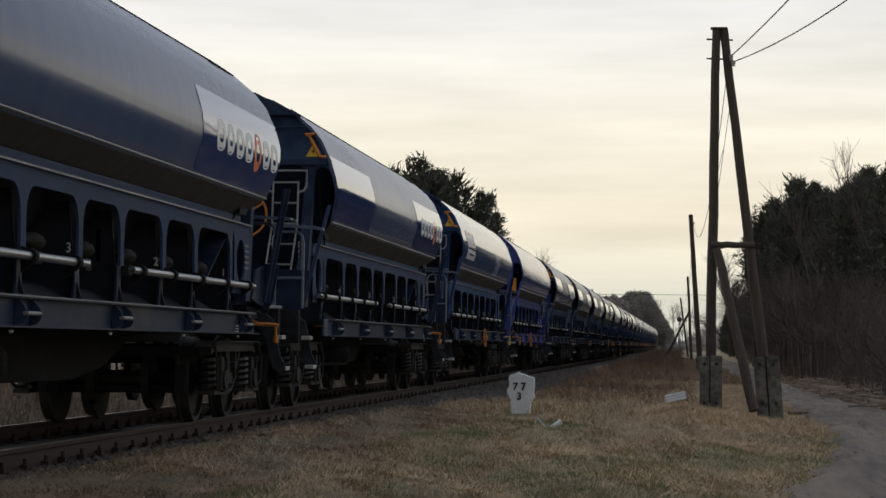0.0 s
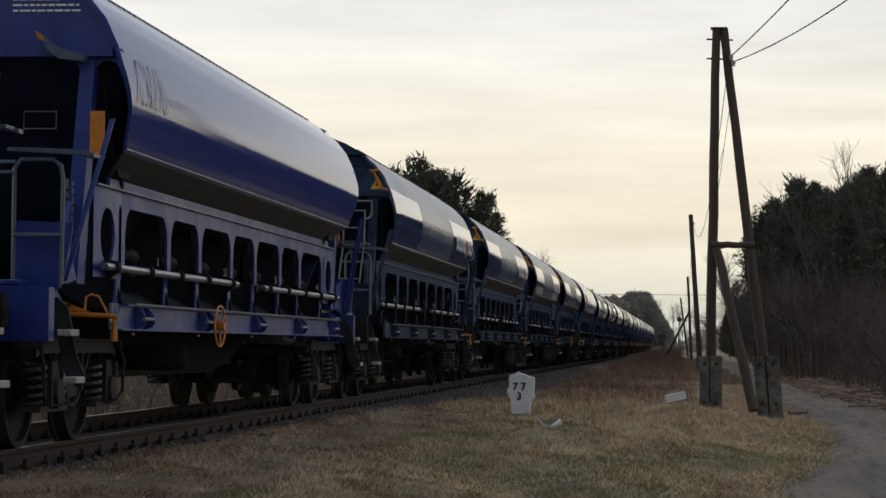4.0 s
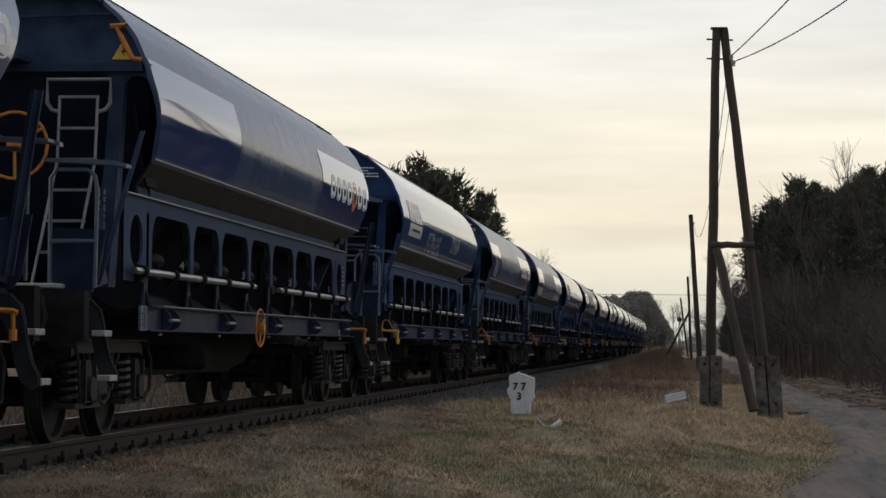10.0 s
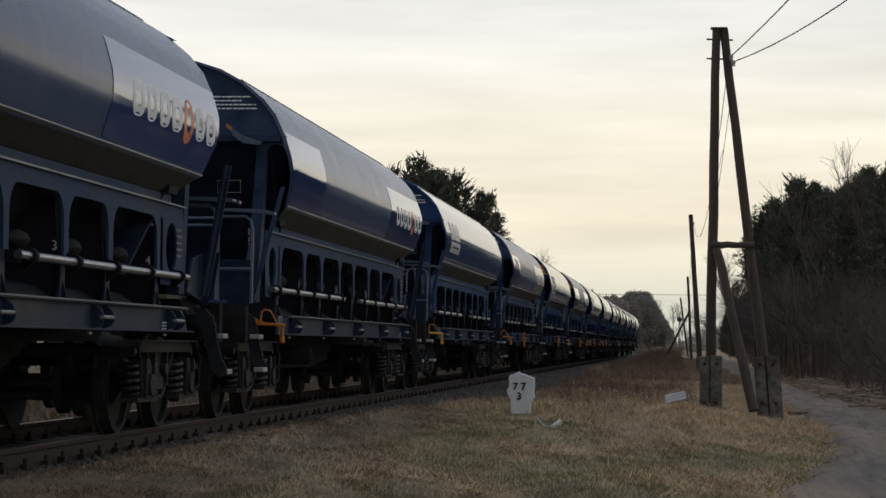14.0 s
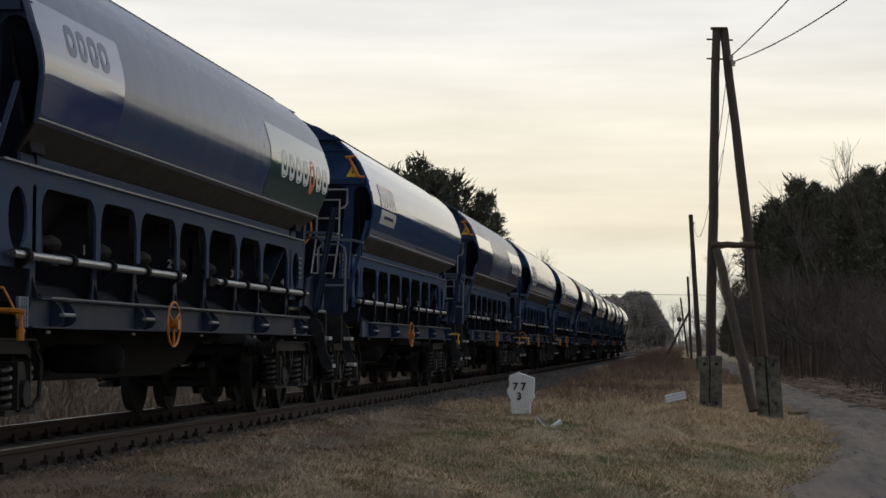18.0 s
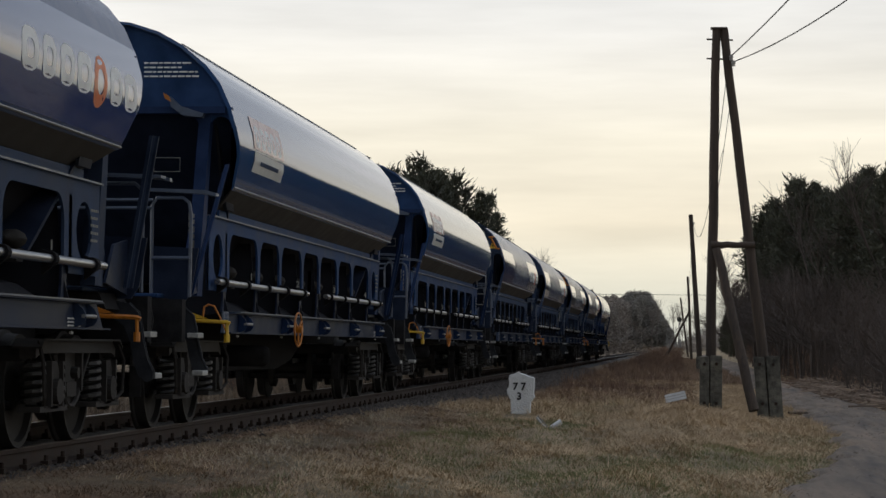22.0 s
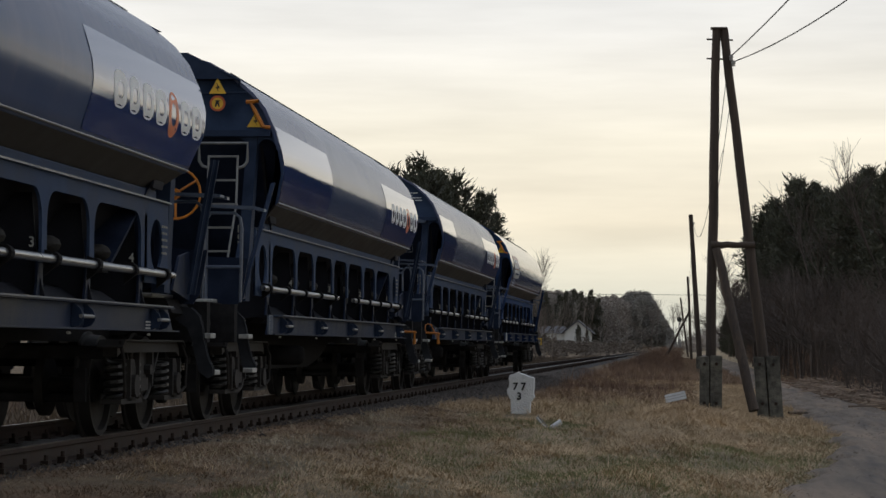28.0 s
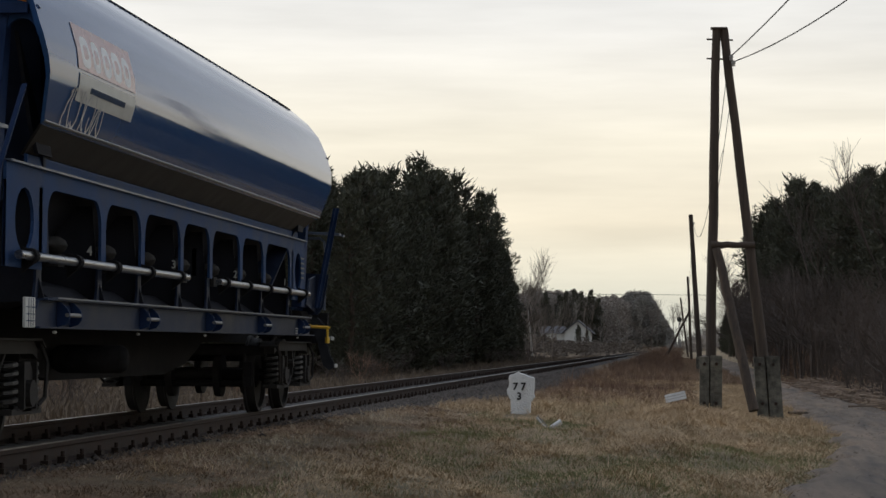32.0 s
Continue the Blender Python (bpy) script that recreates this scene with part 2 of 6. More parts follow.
def ground_material():
    m = bpy.data.materials.new("field_earth_and_road")
    m.use_nodes = True
    nd, ln = m.node_tree.nodes, m.node_tree.links
    b = nd["Principled BSDF"]
    b.inputs["Roughness"].default_value = 0.95
    co = nd.new("ShaderNodeTexCoord")
    cols = []
    for s, d in ((0.35, 5), (4.0, 8), (30.0, 5)):
        n = nd.new("ShaderNodeTexNoise")
        n.inputs["Scale"].default_value, n.inputs["Detail"].default_value = s, d
        ln.new(co.outputs["Object"], n.inputs["Vector"])
        cols.append(n.outputs["Fac"])
    r1 = nd.new("ShaderNodeValToRGB")
    r1.color_ramp.elements[0].position, r1.color_ramp.elements[0].color = 0.38, (0.13, 0.12, 0.062, 1)
    r1.color_ramp.elements[1].position, r1.color_ramp.elements[1].color = 0.58, (0.36, 0.26, 0.15, 1)
    ln.new(cols[0], r1.inputs[0])
    r2 = nd.new("ShaderNodeValToRGB")
    r2.color_ramp.elements[0].position, r2.color_ramp.elements[0].color = 0.3, (0.09, 0.072, 0.05, 1)
    r2.color_ramp.elements[1].position, r2.color_ramp.elements[1].color = 0.7, (0.42, 0.31, 0.185, 1)
    ln.new(cols[1], r2.inputs[0])
    mx = nd.new("ShaderNodeMix")
    mx.data_type = "RGBA"
    mx.inputs["Factor"].default_value = 0.5
    ln.new(r1.outputs[0], mx.inputs["A"])
    ln.new(r2.outputs[0], mx.inputs["B"])
    sx = nd.new("ShaderNodeSeparateXYZ")
    ln.new(co.outputs["Object"], sx.inputs[0])
    # Towards the rails, dirt and the train's shade darken the earth colour.
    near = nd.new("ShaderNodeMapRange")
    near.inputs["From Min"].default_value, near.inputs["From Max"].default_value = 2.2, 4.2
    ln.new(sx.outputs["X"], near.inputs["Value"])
    dirt_shade = nd.new("ShaderNodeMix")
    dirt_shade.data_type = "RGBA"
    dirt_shade.blend_type = "MULTIPLY"
    dirt_shade.inputs["Factor"].default_value = 1.0
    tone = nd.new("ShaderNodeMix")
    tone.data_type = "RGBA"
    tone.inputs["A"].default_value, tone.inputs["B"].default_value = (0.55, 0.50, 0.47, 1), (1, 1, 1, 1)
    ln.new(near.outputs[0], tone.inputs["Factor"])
    ln.new(mx.outputs["Result"], dirt_shade.inputs["A"])
    ln.new(tone.outputs["Result"], dirt_shade.inputs["B"])
    ln.new(dirt_shade.outputs["Result"], b.inputs["Base Color"])
    bp = nd.new("ShaderNodeBump")
    bp.inputs["Strength"].default_value, bp.inputs["Distance"].default_value = 0.8, 0.06
    ln.new(cols[2], bp.inputs["Height"])
    ln.new(bp.outputs[0], b.inputs["Normal"])
    return m


M["ground"] = ground_material()
M["road"] = mat("rutted_grey_dirt_road", (0.082, 0.061, 0.045), 0.9, vary=0.5, tint=(0.225, 0.168, 0.122), scale=2.2, streak=(2.6, 0.25, 1), bump=0.8, bump_scale=14)
M["road_stone"] = mat("road_pebbles", (0.24, 0.20, 0.16), 0.9, vary=0.3, island=0.5)
M["ballast"] = mat("ballast_bed", (0.034, 0.029, 0.026), 0.95, vary=0.45, scale=14, bump=1.0, bump_scale=26)


# ------------------------------------------------------------------ mesh helpers
class Geo:
    """Collects corners and faces of one part."""

    def __init__(self):
        self.v, self.f, self.smooth = [], [], False

    def add(self, verts, faces):
        n = len(self.v)
        self.v += [tuple(p) for p in verts]
        self.f += [tuple(i + n for i in q) for q in faces]
        return self

    def box(self, x0, x1, y0, y1, z0, z1):
        return self.add([(x0, y0, z0), (x1, y0, z0), (x1, y1, z0), (x0, y1, z0), (x0, y0, z1), (x1, y0, z1), (x1, y1, z1), (x0, y1, z1)],
                        [(3, 2, 1, 0), (4, 5, 6, 7), (0, 1, 5, 4), (1, 2, 6, 5), (2, 3, 7, 6), (3, 0, 4, 7)])

    def prism(self, outline, axis, a, b):
        """outline: 2D points in the two other axes' order, pushed from a to b along the axis."""
        n = len(outline)
        put = {"x": lambda p, c: (c, p[0], p[1]), "y": lambda p, c: (p[0], c, p[1]), "z": lambda p, c: (p[0], p[1], c)}[axis]
        vs = [put(p, a) for p in outline] + [put(p, b) for p in outline]
        fs = [tuple(range(n))[::-1], tuple(range(n, 2 * n))] + [(i, (i + 1) % n, n + (i + 1) % n, n + i) for i in range(n)]
        return self.add(vs, fs)

    def rod(self, p, q, r, seg=8, r2=None):
        p, q = Vector(p), Vector(q)
        d = (q - p).normalized()
        u = d.orthogonal().normalized()
        w = d.cross(u)
        vs = []
        for c, rad in ((p, r), (q, r if r2 is None else r2)):
            vs += [c + (u * math.cos(2 * math.pi * i / seg) + w * math.sin(2 * math.pi * i / seg)) * rad for i in range(seg)]
        fs = [(i, (i + 1) % seg, seg + (i + 1) % seg, seg + i) for i in range(seg)]
        fs += [tuple(range(seg))[::-1], tuple(range(seg, 2 * seg))]
        return self.add(vs, fs)

    def pipe(self, pts, r, seg=6, closed=False):
        pts = [Vector(p) for p in pts]
        n = len(pts)
        vs = []
        up = None
        for i, c in enumerate(pts):
            d = (pts[(i + 1) % n] - pts[i - 1]) if closed else (pts[min(i + 1, n - 1)] - pts[max(i - 1, 0)])
            d.normalize()
            if up is None:
                up = d.orthogonal().normalized()
            up = (up - d * up.dot(d)).normalized()
            w = d.cross(up)
            vs += [c + (up * math.cos(2 * math.pi * k / seg) + w * math.sin(2 * math.pi * k / seg)) * r for k in range(seg)]
        fs = []
        for i in range(n if closed else n - 1):
            j = (i + 1) % n
            fs += [(i * seg + k, i * seg + (k + 1) % seg, j * seg + (k + 1) % seg, j * seg + k) for k in range(seg)]
        if not closed:
            fs += [tuple(range(seg))[::-1], tuple(range((n - 1) * seg, n * seg))]
        return self.add(vs, fs)

    def lathe(self, rings, axis_x0=0.0, seg=20):
        """rings: (x, radius) turned about the x axis."""
        vs = [(x, r * math.cos(2 * math.pi * k / seg), r * math.sin(2 * math.pi * k / seg)) for x, r in rings for k in range(seg)]
        fs = [(i * seg + k, i * seg + (k + 1) % seg, (i + 1) * seg + (k + 1) % seg, (i + 1) * seg + k) for i in range(len(rings) - 1) for k in range(seg)]
        fs += [tuple(range(seg))[::-1], tuple(range((len(rings) - 1) * seg, len(rings) * seg))]
        return self.add(vs, fs)

    def mesh(self, name, bevel=0.0, smooth=False):
        me = bpy.data.meshes.new(name)
        me.from_pydata(self.v, [], self.f)
        bm = bmesh.new()
        bm.from_mesh(me)
        bmesh.ops.recalc_face_normals(bm, faces=bm.faces)
        if bevel:
            edges = [e for e in bm.edges if len(e.link_faces) == 2 and e.calc_face_angle(0) > 0.6]
            bmesh.ops.bevel(bm, geom=edges, offset=bevel, segments=1, affect="EDGES")
        bm.to_mesh(me)
        bm.free()
        if smooth:
            me.shade_smooth()
            me.set_sharp_from_angle(angle=radians(38))
        me.update()
        return me


MESHES = {}


def shared(key, make, bevel=0.0, smooth=False, crisp=38):
    if key not in MESHES:
        MESHES[key] = make().mesh(key, bevel, smooth)
        if crisp != 38:
            MESHES[key].set_sharp_from_angle(angle=radians(crisp))
    return MESHES[key]


def put(name, me, material, parent=None, label="", at=None):
    """Links one mesh as an object of its own; its material sits on the object."""
    ob = new(name, me)
    if not me.materials:
        me.materials.append(material)
    ob.material_slots[0].link = "OBJECT"
    ob.material_slots[0].material = material
    if parent is not None:
        ob.parent = parent
    if at is not None:
        ob.matrix_basis = at
    if label:
        ob["label"] = label
    return ob


def part(name, g, material, parent, label="", bevel=0.0, smooth=False, at=None):
    return put(name, g.mesh(name, bevel, smooth), material, parent, label, at)


def raw_mesh(name, verts, tris):
    me = bpy.data.meshes.new(name)
    verts = np.asarray(verts, np.float32)
    tris = np.asarray(tris, np.int32)
    me.vertices.add(len(verts))
    me.vertices.foreach_set("co", verts.ravel())
    me.loops.add(tris.size)
    me.loops.foreach_set("vertex_index", tris.ravel())
    me.polygons.add(len(tris))
    me.polygons.foreach_set("loop_start", np.arange(0, tris.size, 3, dtype=np.int32))
    me.update(calc_edges=True)
    return me


TEXTS = {}


def text_mesh(text, size, depth=0.002, bold=0.018):
    key = (text, size, bold)
    if key not in TEXTS:
        cu = bpy.data.curves.new("lettering", "FONT")
        cu.offset = bold * size
        cu.body, cu.size, cu.extrude, cu.align_x, cu.align_y = text, size, depth, "CENTER", "CENTER"
        ob = new("lettering", cu)
        me = bpy.data.meshes.new_from_object(ob.evaluated_get(bpy.context.evaluated_depsgraph_get()))
        bpy.data.objects.remove(ob)
        TEXTS[key] = me
    return TEXTS[key]


def thing(name, label, category, group="", at=None):
    ob = new(name)
    ob.empty_display_size = 0.3
    tagged(ob, label, category, group)
    if at is not None:
        ob.matrix_basis = at
    return ob


def frnd(a, b):
    return random.uniform(a, b)


# ------------------------------------------------------------------ ground, road, track
def smooth_step(a, b, v):
    t = np.clip((np.asarray(v, float) - a) / (b - a), 0, 1)
    return t * t * (3 - 2 * t)


HUMMOCK = np.random.RandomState(91)
HX, HY = HUMMOCK.uniform(2.9, 8.4, 150), 15 + 75 * HUMMOCK.uniform(0, 1, 150) ** 1.2
HA, HW = HUMMOCK.uniform(-0.09, 0.13, 150), HUMMOCK.uniform(0.22, 0.6, 150)


def hummock(x, y):
    """Soft humps and hollows of the matted verge."""
    x, y = np.asarray(x, float), np.asarray(y, float)
    h = np.zeros(np.broadcast(x, y).shape)
    near = (y > 12) & (y < 100) & (x > 1.5) & (x < 9.5)
    if not near.any():
        return h
    xs_, ys_ = np.broadcast_to(x, h.shape)[near], np.broadcast_to(y, h.shape)[near]
    v = np.zeros(xs_.shape)
    for a, b, k, w in zip(HX, HY, HA, HW):
        v += k * np.exp(-((xs_ - a) / w) ** 2 - ((ys_ - b) / (w * 2.6)) ** 2)
    h[near] = v
    h = h * (1 - 0.8 * np.exp(-((x - 3.9) / 0.9) ** 2 - ((y - 37) / 4) ** 2))
    h = h + 0.15 * np.exp(-((x - 6.0) / 0.9) ** 2 - ((y - 41) / 8) ** 2) - 0.12 * np.exp(-((x - 4.5) / 0.45) ** 2 - ((y - 42) / 7) ** 2) - 0.10 * np.exp(-((x - 3.6) / 0.5) ** 2 - ((y - 29) / 4) ** 2)
    return h * smooth_step(2.6, 3.4, x) * (1 - smooth_step(6.6, 7.6, x))


def ground_z(x, y):
    x, y = np.asarray(x, float), np.asarray(y, float)
    z = -0.155 - 0.05 * smooth_step(1.2, 2.6, x) - 0.07 * smooth_step(0.0, 1.2, -x) - 0.12 * smooth_step(2.6, 4.6, x) - 0.06 * smooth_step(1.6, 3.0, np.abs(x)) - 0.10 * smooth_step(30, 60, y) * smooth_step(1.0, 3.0, np.abs(x)) - 0.20 * smooth_step(5.0, 8.2, x) - 0.22 * smooth_step(1.9, 5.0, -x)
    z = z + 0.03 * np.sin(x * 4.3 + 1.9 * np.sin(y * 0.31)) * np.sin(y * 1.1 + np.sin(x * 1.7)) * smooth_step(1.6, 3.0, x) * (1 - smooth_step(7.0, 8.0, x))
    z = z + 0.07 * np.sin(x * 1.5 + 1.2 * np.sin(y * 0.27)) * np.sin(y * 0.62 + 0.9 * np.sin(x * 0.8) + 0.5) * smooth_step(2.8, 4.0, x) * (1 - smooth_step(6.8, 8.0, x)) * smooth_step(20, 30, y)
    z = z + 0.05 * np.sin(x * 2.1 + 0.7 * np.sin(y * 0.5)) * np.sin(y * 0.43 + 1.1) * smooth_step(2.2, 3.2, np.abs(x)) * (1 - smooth_step(7.0, 8.0, x))
    z = z + hummock(x, y)
    z = z - 0.12 * (1 - smooth_step(0.85, 1.0, np.abs(x)))
    z = z + 0.5 * smooth_step(11.0, 15.0, x) + 0.12 * smooth_step(10.2, 11.2, x)
    z = z + 2.3 * smooth_step(330, 600, y) * smooth_step(8, 30, -x) + 2.0 * smooth_step(520, 900, y)
    return z


def grid_sheet(name, xs, ys, zfun, material, kind_label=""):
    X, Y = np.meshgrid(xs, ys)
    Z = zfun(X, Y)
    nx, ny = len(xs), len(ys)
    verts = np.stack([X, Y, Z], -1).reshape(-1, 3)
    i = (np.arange(ny - 1)[:, None] * nx + np.arange(nx - 1)[None]).ravel()
    tris = np.concatenate([np.stack([i, i + 1, i + nx + 1], 1), np.stack([i, i + nx + 1, i + nx], 1)])
    me = raw_mesh(name, verts, tris)
    me.shade_smooth()
    ob = put(name, me, material)
    tagged(ob, kind_label, kind="structure")
    return ob


gx = np.concatenate([np.linspace(-2600, -60, 24), np.linspace(-50, -12, 20), np.linspace(-11, -1.3, 40), np.linspace(-1.2, 3.4, 70), np.linspace(3.5, 9, 60), np.linspace(9.2, 16, 30), np.linspace(18, 60, 20), np.linspace(75, 2600, 22)])
gy = np.concatenate([np.linspace(-400, -10, 14), np.linspace(-8, 12, 12), np.linspace(12.4, 70, 230), np.linspace(71, 200, 110), np.linspace(205, 600, 60), np.linspace(640, 3600, 20)])
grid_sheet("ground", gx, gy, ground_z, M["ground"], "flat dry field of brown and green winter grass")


def road_left(y):
    return np.interp(y, [-40, 10, 23.5, 30, 36, 44, 58, 80, 150, 300, 420], [6.4, 6.4, 7.05, 7.85, 8.35, 8.62, 8.72, 8.6, 8.5, 8.6, 8.8])


def road_right(y):
    return np.interp(y, [-40, 10, 40, 53, 76, 110, 150, 300, 420], [11.4, 11.4, 11.2, 10.75, 9.95, 10.1, 10.6, 10.8, 11.0])


ys = np.concatenate([np.linspace(-40, 14, 30), np.linspace(14.5, 90, 150), np.linspace(92, 420, 80)])
us = np.linspace(0, 1, 22)
RY, RU = np.meshgrid(ys, us, indexing="ij")
wob = 0.12 * np.sin(RY * 1.3) + 0.08 * np.sin(RY * 3.1 + 1)
RX = road_left(RY) + wob * (1 - RU) + (road_right(RY) - road_left(RY)) * RU
rut = -0.04 * (np.exp(-((RU - 0.28) / 0.09) ** 2) + np.exp(-((RU - 0.74) / 0.09) ** 2))
edge = np.minimum(RU, 1 - RU)
RZ = np.maximum(ground_z(RX, RY), -0.62) + 0.085 + rut * 1.0 + 0.016 * np.sin(RX * 7 + np.sin(RY * 1.7)) * np.sin(RY * 2.3) + 0.02 * np.sin(RX * 2.3 + RY * 0.9) - 0.11 * (1 - smooth_step(0, 0.06, edge))
nv = len(us)
ii = (np.arange(len(ys) - 1)[:, None] * nv + np.arange(nv - 1)[None]).ravel()
road_me = raw_mesh("road", np.stack([RX, RY, RZ], -1).reshape(-1, 3), np.concatenate([np.stack([ii, ii + 1, ii + nv + 1], 1), np.stack([ii, ii + nv + 1, ii + nv], 1)]))
road_me.shade_smooth()
tagged(put("road", road_me, M["road"]), "grey rutted dirt road beside the railway", kind="structure")

RAIL_END = 640.0
bed = Geo().prism([(-2.5, -0.62), (-1.85, -0.235), (-1.3, -0.19), (-0.95, -0.172), (0.92, -0.172), (1.0, -0.15), (1.55, -0.165), (2.4, -0.45)], "y", -60, RAIL_END)
track = thing("railway_track", "single straight railway track with rusty rails on dark ballast", "railway track")
tagged(track, kind="structure")
part("ballast_bed", bed, M["ballast"], track)
RAIL = [(-0.07, -0.172), (0.07, -0.172), (0.07, -0.16), (0.012, -0.145), (0.010, -0.045), (0.034, -0.036), (0.036, -0.004), (-0.036, -0.004), (-0.034, -0.036), (-0.010, -0.045), (-0.012, -0.145), (-0.07, -0.16)]
for side in (-0.7535, 0.7535):
    r = part("rail", Geo().prism([(side + a, b) for a, b in RAIL], "y", -60, RAIL_END), M["rail"], track, "rust-brown steel rail", bevel=0.0)
    part("running_surface", Geo().box(side - 0.032, side + 0.032, -60, RAIL_END, -0.0045, 0.0), M["railtop"], r, "polished rail head")


def sleeper_geo():
    return Geo().box(-1.28, 1.28, -0.12, 0.12, -0.33, -0.178)


def chair_geo():
    g = Geo()
    for s in (-0.7535, 0.7535):
        g.box(s - 0.18, s + 0.18, -0.08, 0.08, -0.178, -0.160)
        for o in (-0.105, 0.105):
            g.box(s + o - 0.032, s + o + 0.032, -0.05, 0.05, -0.16, -0.115)
            g.rod((s + o, 0, -0.12), (s + o, 0, -0.07), 0.018, 6)
    return g


sl_me, ch_me = shared("sleeper", sleeper_geo, 0.012), shared("rail_fastening", chair_geo)
for i in range(290):
    y = 10.0 + i * 0.63
    sl = put("sleeper", sl_me, M["sleeper"], track, at=pose(frnd(-0.02, 0.02), y, frnd(-0.008, 0.0), 0, 0, frnd(-0.6, 0.6)))
    put("rail_fastening", ch_me, M["rail"], sl)

# loose ballast stones
BURIED_Y, BURIED_X = [14, 30, 36, 42, 52], [0.95, 1.0, 1.3, 1.95, 2.6]


def stones(name, n, xr, yr, zoff, size, material, parent=None):
    rs = np.random.RandomState(5)
    x, y = rs.uniform(*xr, n), yr[0] + (yr[1] - yr[0]) * rs.uniform(0, 1, n) ** 1.3
    if xr[0] < 5:                      # the shoulder is buried in earth near the camera
        k = x < np.interp(y, BURIED_Y, BURIED_X) + rs.normal(0, 0.14, n)
        x, y = x[k], y[k]
        n = len(x)
    z = np.where(x < 1.55, -0.16, -0.165 - 0.335 * (x - 1.55)) + zoff
    z = np.maximum(z, ground_z(x, y))
    if xr[0] > 5:
        x = road_left(y) + (road_right(y) - road_left(y)) * (x - xr[0]) / (xr[1] - xr[0])
        z = np.maximum(ground_z(x, y), -0.62) + 0.075
    s = rs.uniform(*size, n)
    base = np.array([(1, 0, 0), (-1, 0, 0), (0, 1, 0), (0, -1, 0), (0, 0, 0.8), (0, 0, -0.8)], float)
    v = base[None] * rs.uniform(0.55, 1.2, (n, 6, 1)) * s[:, None, None]
    a = rs.uniform(0, 6.28, n)
    ca, sa = np.cos(a)[:, None], np.sin(a)[:, None]
    vx, vy = v[..., 0] * ca - v[..., 1] * sa, v[..., 0] * sa + v[..., 1] * ca
    v = np.stack([vx + x[:, None], vy + y[:, None], v[..., 2] + z[:, None]], -1)
    t = np.array([(0, 2, 4), (2, 1, 4), (1, 3, 4), (3, 0, 4), (2, 0, 5), (1, 2, 5), (3, 1, 5), (0, 3, 5)])
    tris = (t[None] + (np.arange(n) * 6)[:, None, None]).reshape(-1, 3)
    ob = put(name, raw_mesh(name, v.reshape(-1, 3), tris), material, parent)
    return tagged(ob, "dark crushed stone along the track" if xr[0] < 5 else "loose grey gravel on the dirt road", "gravel", kind="stuff")


stones("loose_ballast", 24000, (1.0, 3.0), (24, 110), 0.01, (0.02, 0.05), M["gravel"])
stones("loose_gravel", 9000, (0.95, 1.7), (12, 40), 0.005, (0.015, 0.04), M["gravel"])
stones("road_gravel", 5000, (6.9, 11.2), (22, 75), 0.0, (0.004, 0.014), M["road_stone"])


# ------------------------------------------------------------------ grass
def blades(name, label, n, xr, yr, height, width, lean, material, seed, keep=None, cat="grass", kind="stuff", per=4, bias=1.0):
    rs = np.random.RandomState(seed)
    x = rs.uniform(*xr, n)
    y = yr[0] + (yr[1] - yr[0]) * rs.uniform(0, 1, n) ** bias
    if keep is not None:
        k = keep(x, y, rs)
        x, y = x[k], y[k]
    x, y = np.repeat(x, per), np.repeat(y, per)
    m = len(x)
    x, y = x + rs.normal(0, 0.05, m), y + rs.normal(0, 0.07, m)
    z = ground_z(x, y)
    h = height[0] + (height[1] - height[0]) * rs.uniform(0, 1, m) ** 2
    flow = 2.2 * np.sin(x * 2.9 + 1.7 * np.sin(y * 1.3)) + 2.0 * np.sin(y * 1.9 + 1.4 * np.sin(x * 2.3)) + 0.9 * np.sin(7.1 * x + 3.7 * y)
    a, l = flow + rs.normal(0, 1.35, m), rs.uniform(lean[0], lean[1], m)
    w = rs.uniform(*width, m)
    turn = rs.uniform(-0.7, 0.7, m)
    wx, wy = np.cos(turn) * w, np.sin(turn) * w
    dx, dy = np.cos(a) * l * h, np.sin(a) * l * h
    top = h * np.sqrt(np.maximum(0.03, 1 - 0.42 * l * l))
    rise = np.minimum(0.75, 0.45 + 0.2 * l)
    mx, my, mz = x + dx * 0.42, y + dy * 0.42, z + top * rise
    v = np.stack([np.stack([x - wx, y - wy, z - 0.01], -1), np.stack([x + wx, y + wy, z - 0.01], -1), np.stack([mx - wx * 0.8, my - wy * 0.8, mz], -1),
                  np.stack([mx + wx * 0.8, my + wy * 0.8, mz], -1), np.stack([x + dx, y + dy, z + top], -1)], 1)
    t = np.array([(0, 1, 3), (0, 3, 2), (2, 3, 4)])
    tris = (t[None] + (np.arange(m) * 5)[:, None, None]).reshape(-1, 3)
    ob = put(name, raw_mesh(name, v.reshape(-1, 3), tris), material)
    return tagged(ob, label, cat, kind=kind)


def patchy(x, y, s, ph):
    return np.sin(x * s * 1.7 + ph + 1.3 * np.sin(y * s * 0.6)) * np.sin(y * s * 0.5 + 2 * ph + 0.8 * np.sin(x * s * 1.1))


def on_verge(x, y, rs):
    clear = (x > road_right(y) + 0.2) | (x < road_left(y) + rs.normal(-0.05, 0.16, len(x)))
    bare = np.interp(y, BURIED_Y, BURIED_X)
    clear &= (((x - 4.16) / 0.3) ** 2 + ((y - 33.8) / 1.3) ** 2 > 1) & (((x - 3.335) / 0.3) ** 2 + ((y - 40.2) / 0.8) ** 2 > 1) & (((x - 5.93) / 0.25) ** 2 + ((y - 49.8) / 0.9) ** 2 > 1)
    return clear & (x > bare + rs.normal(0, 0.12, len(x)))


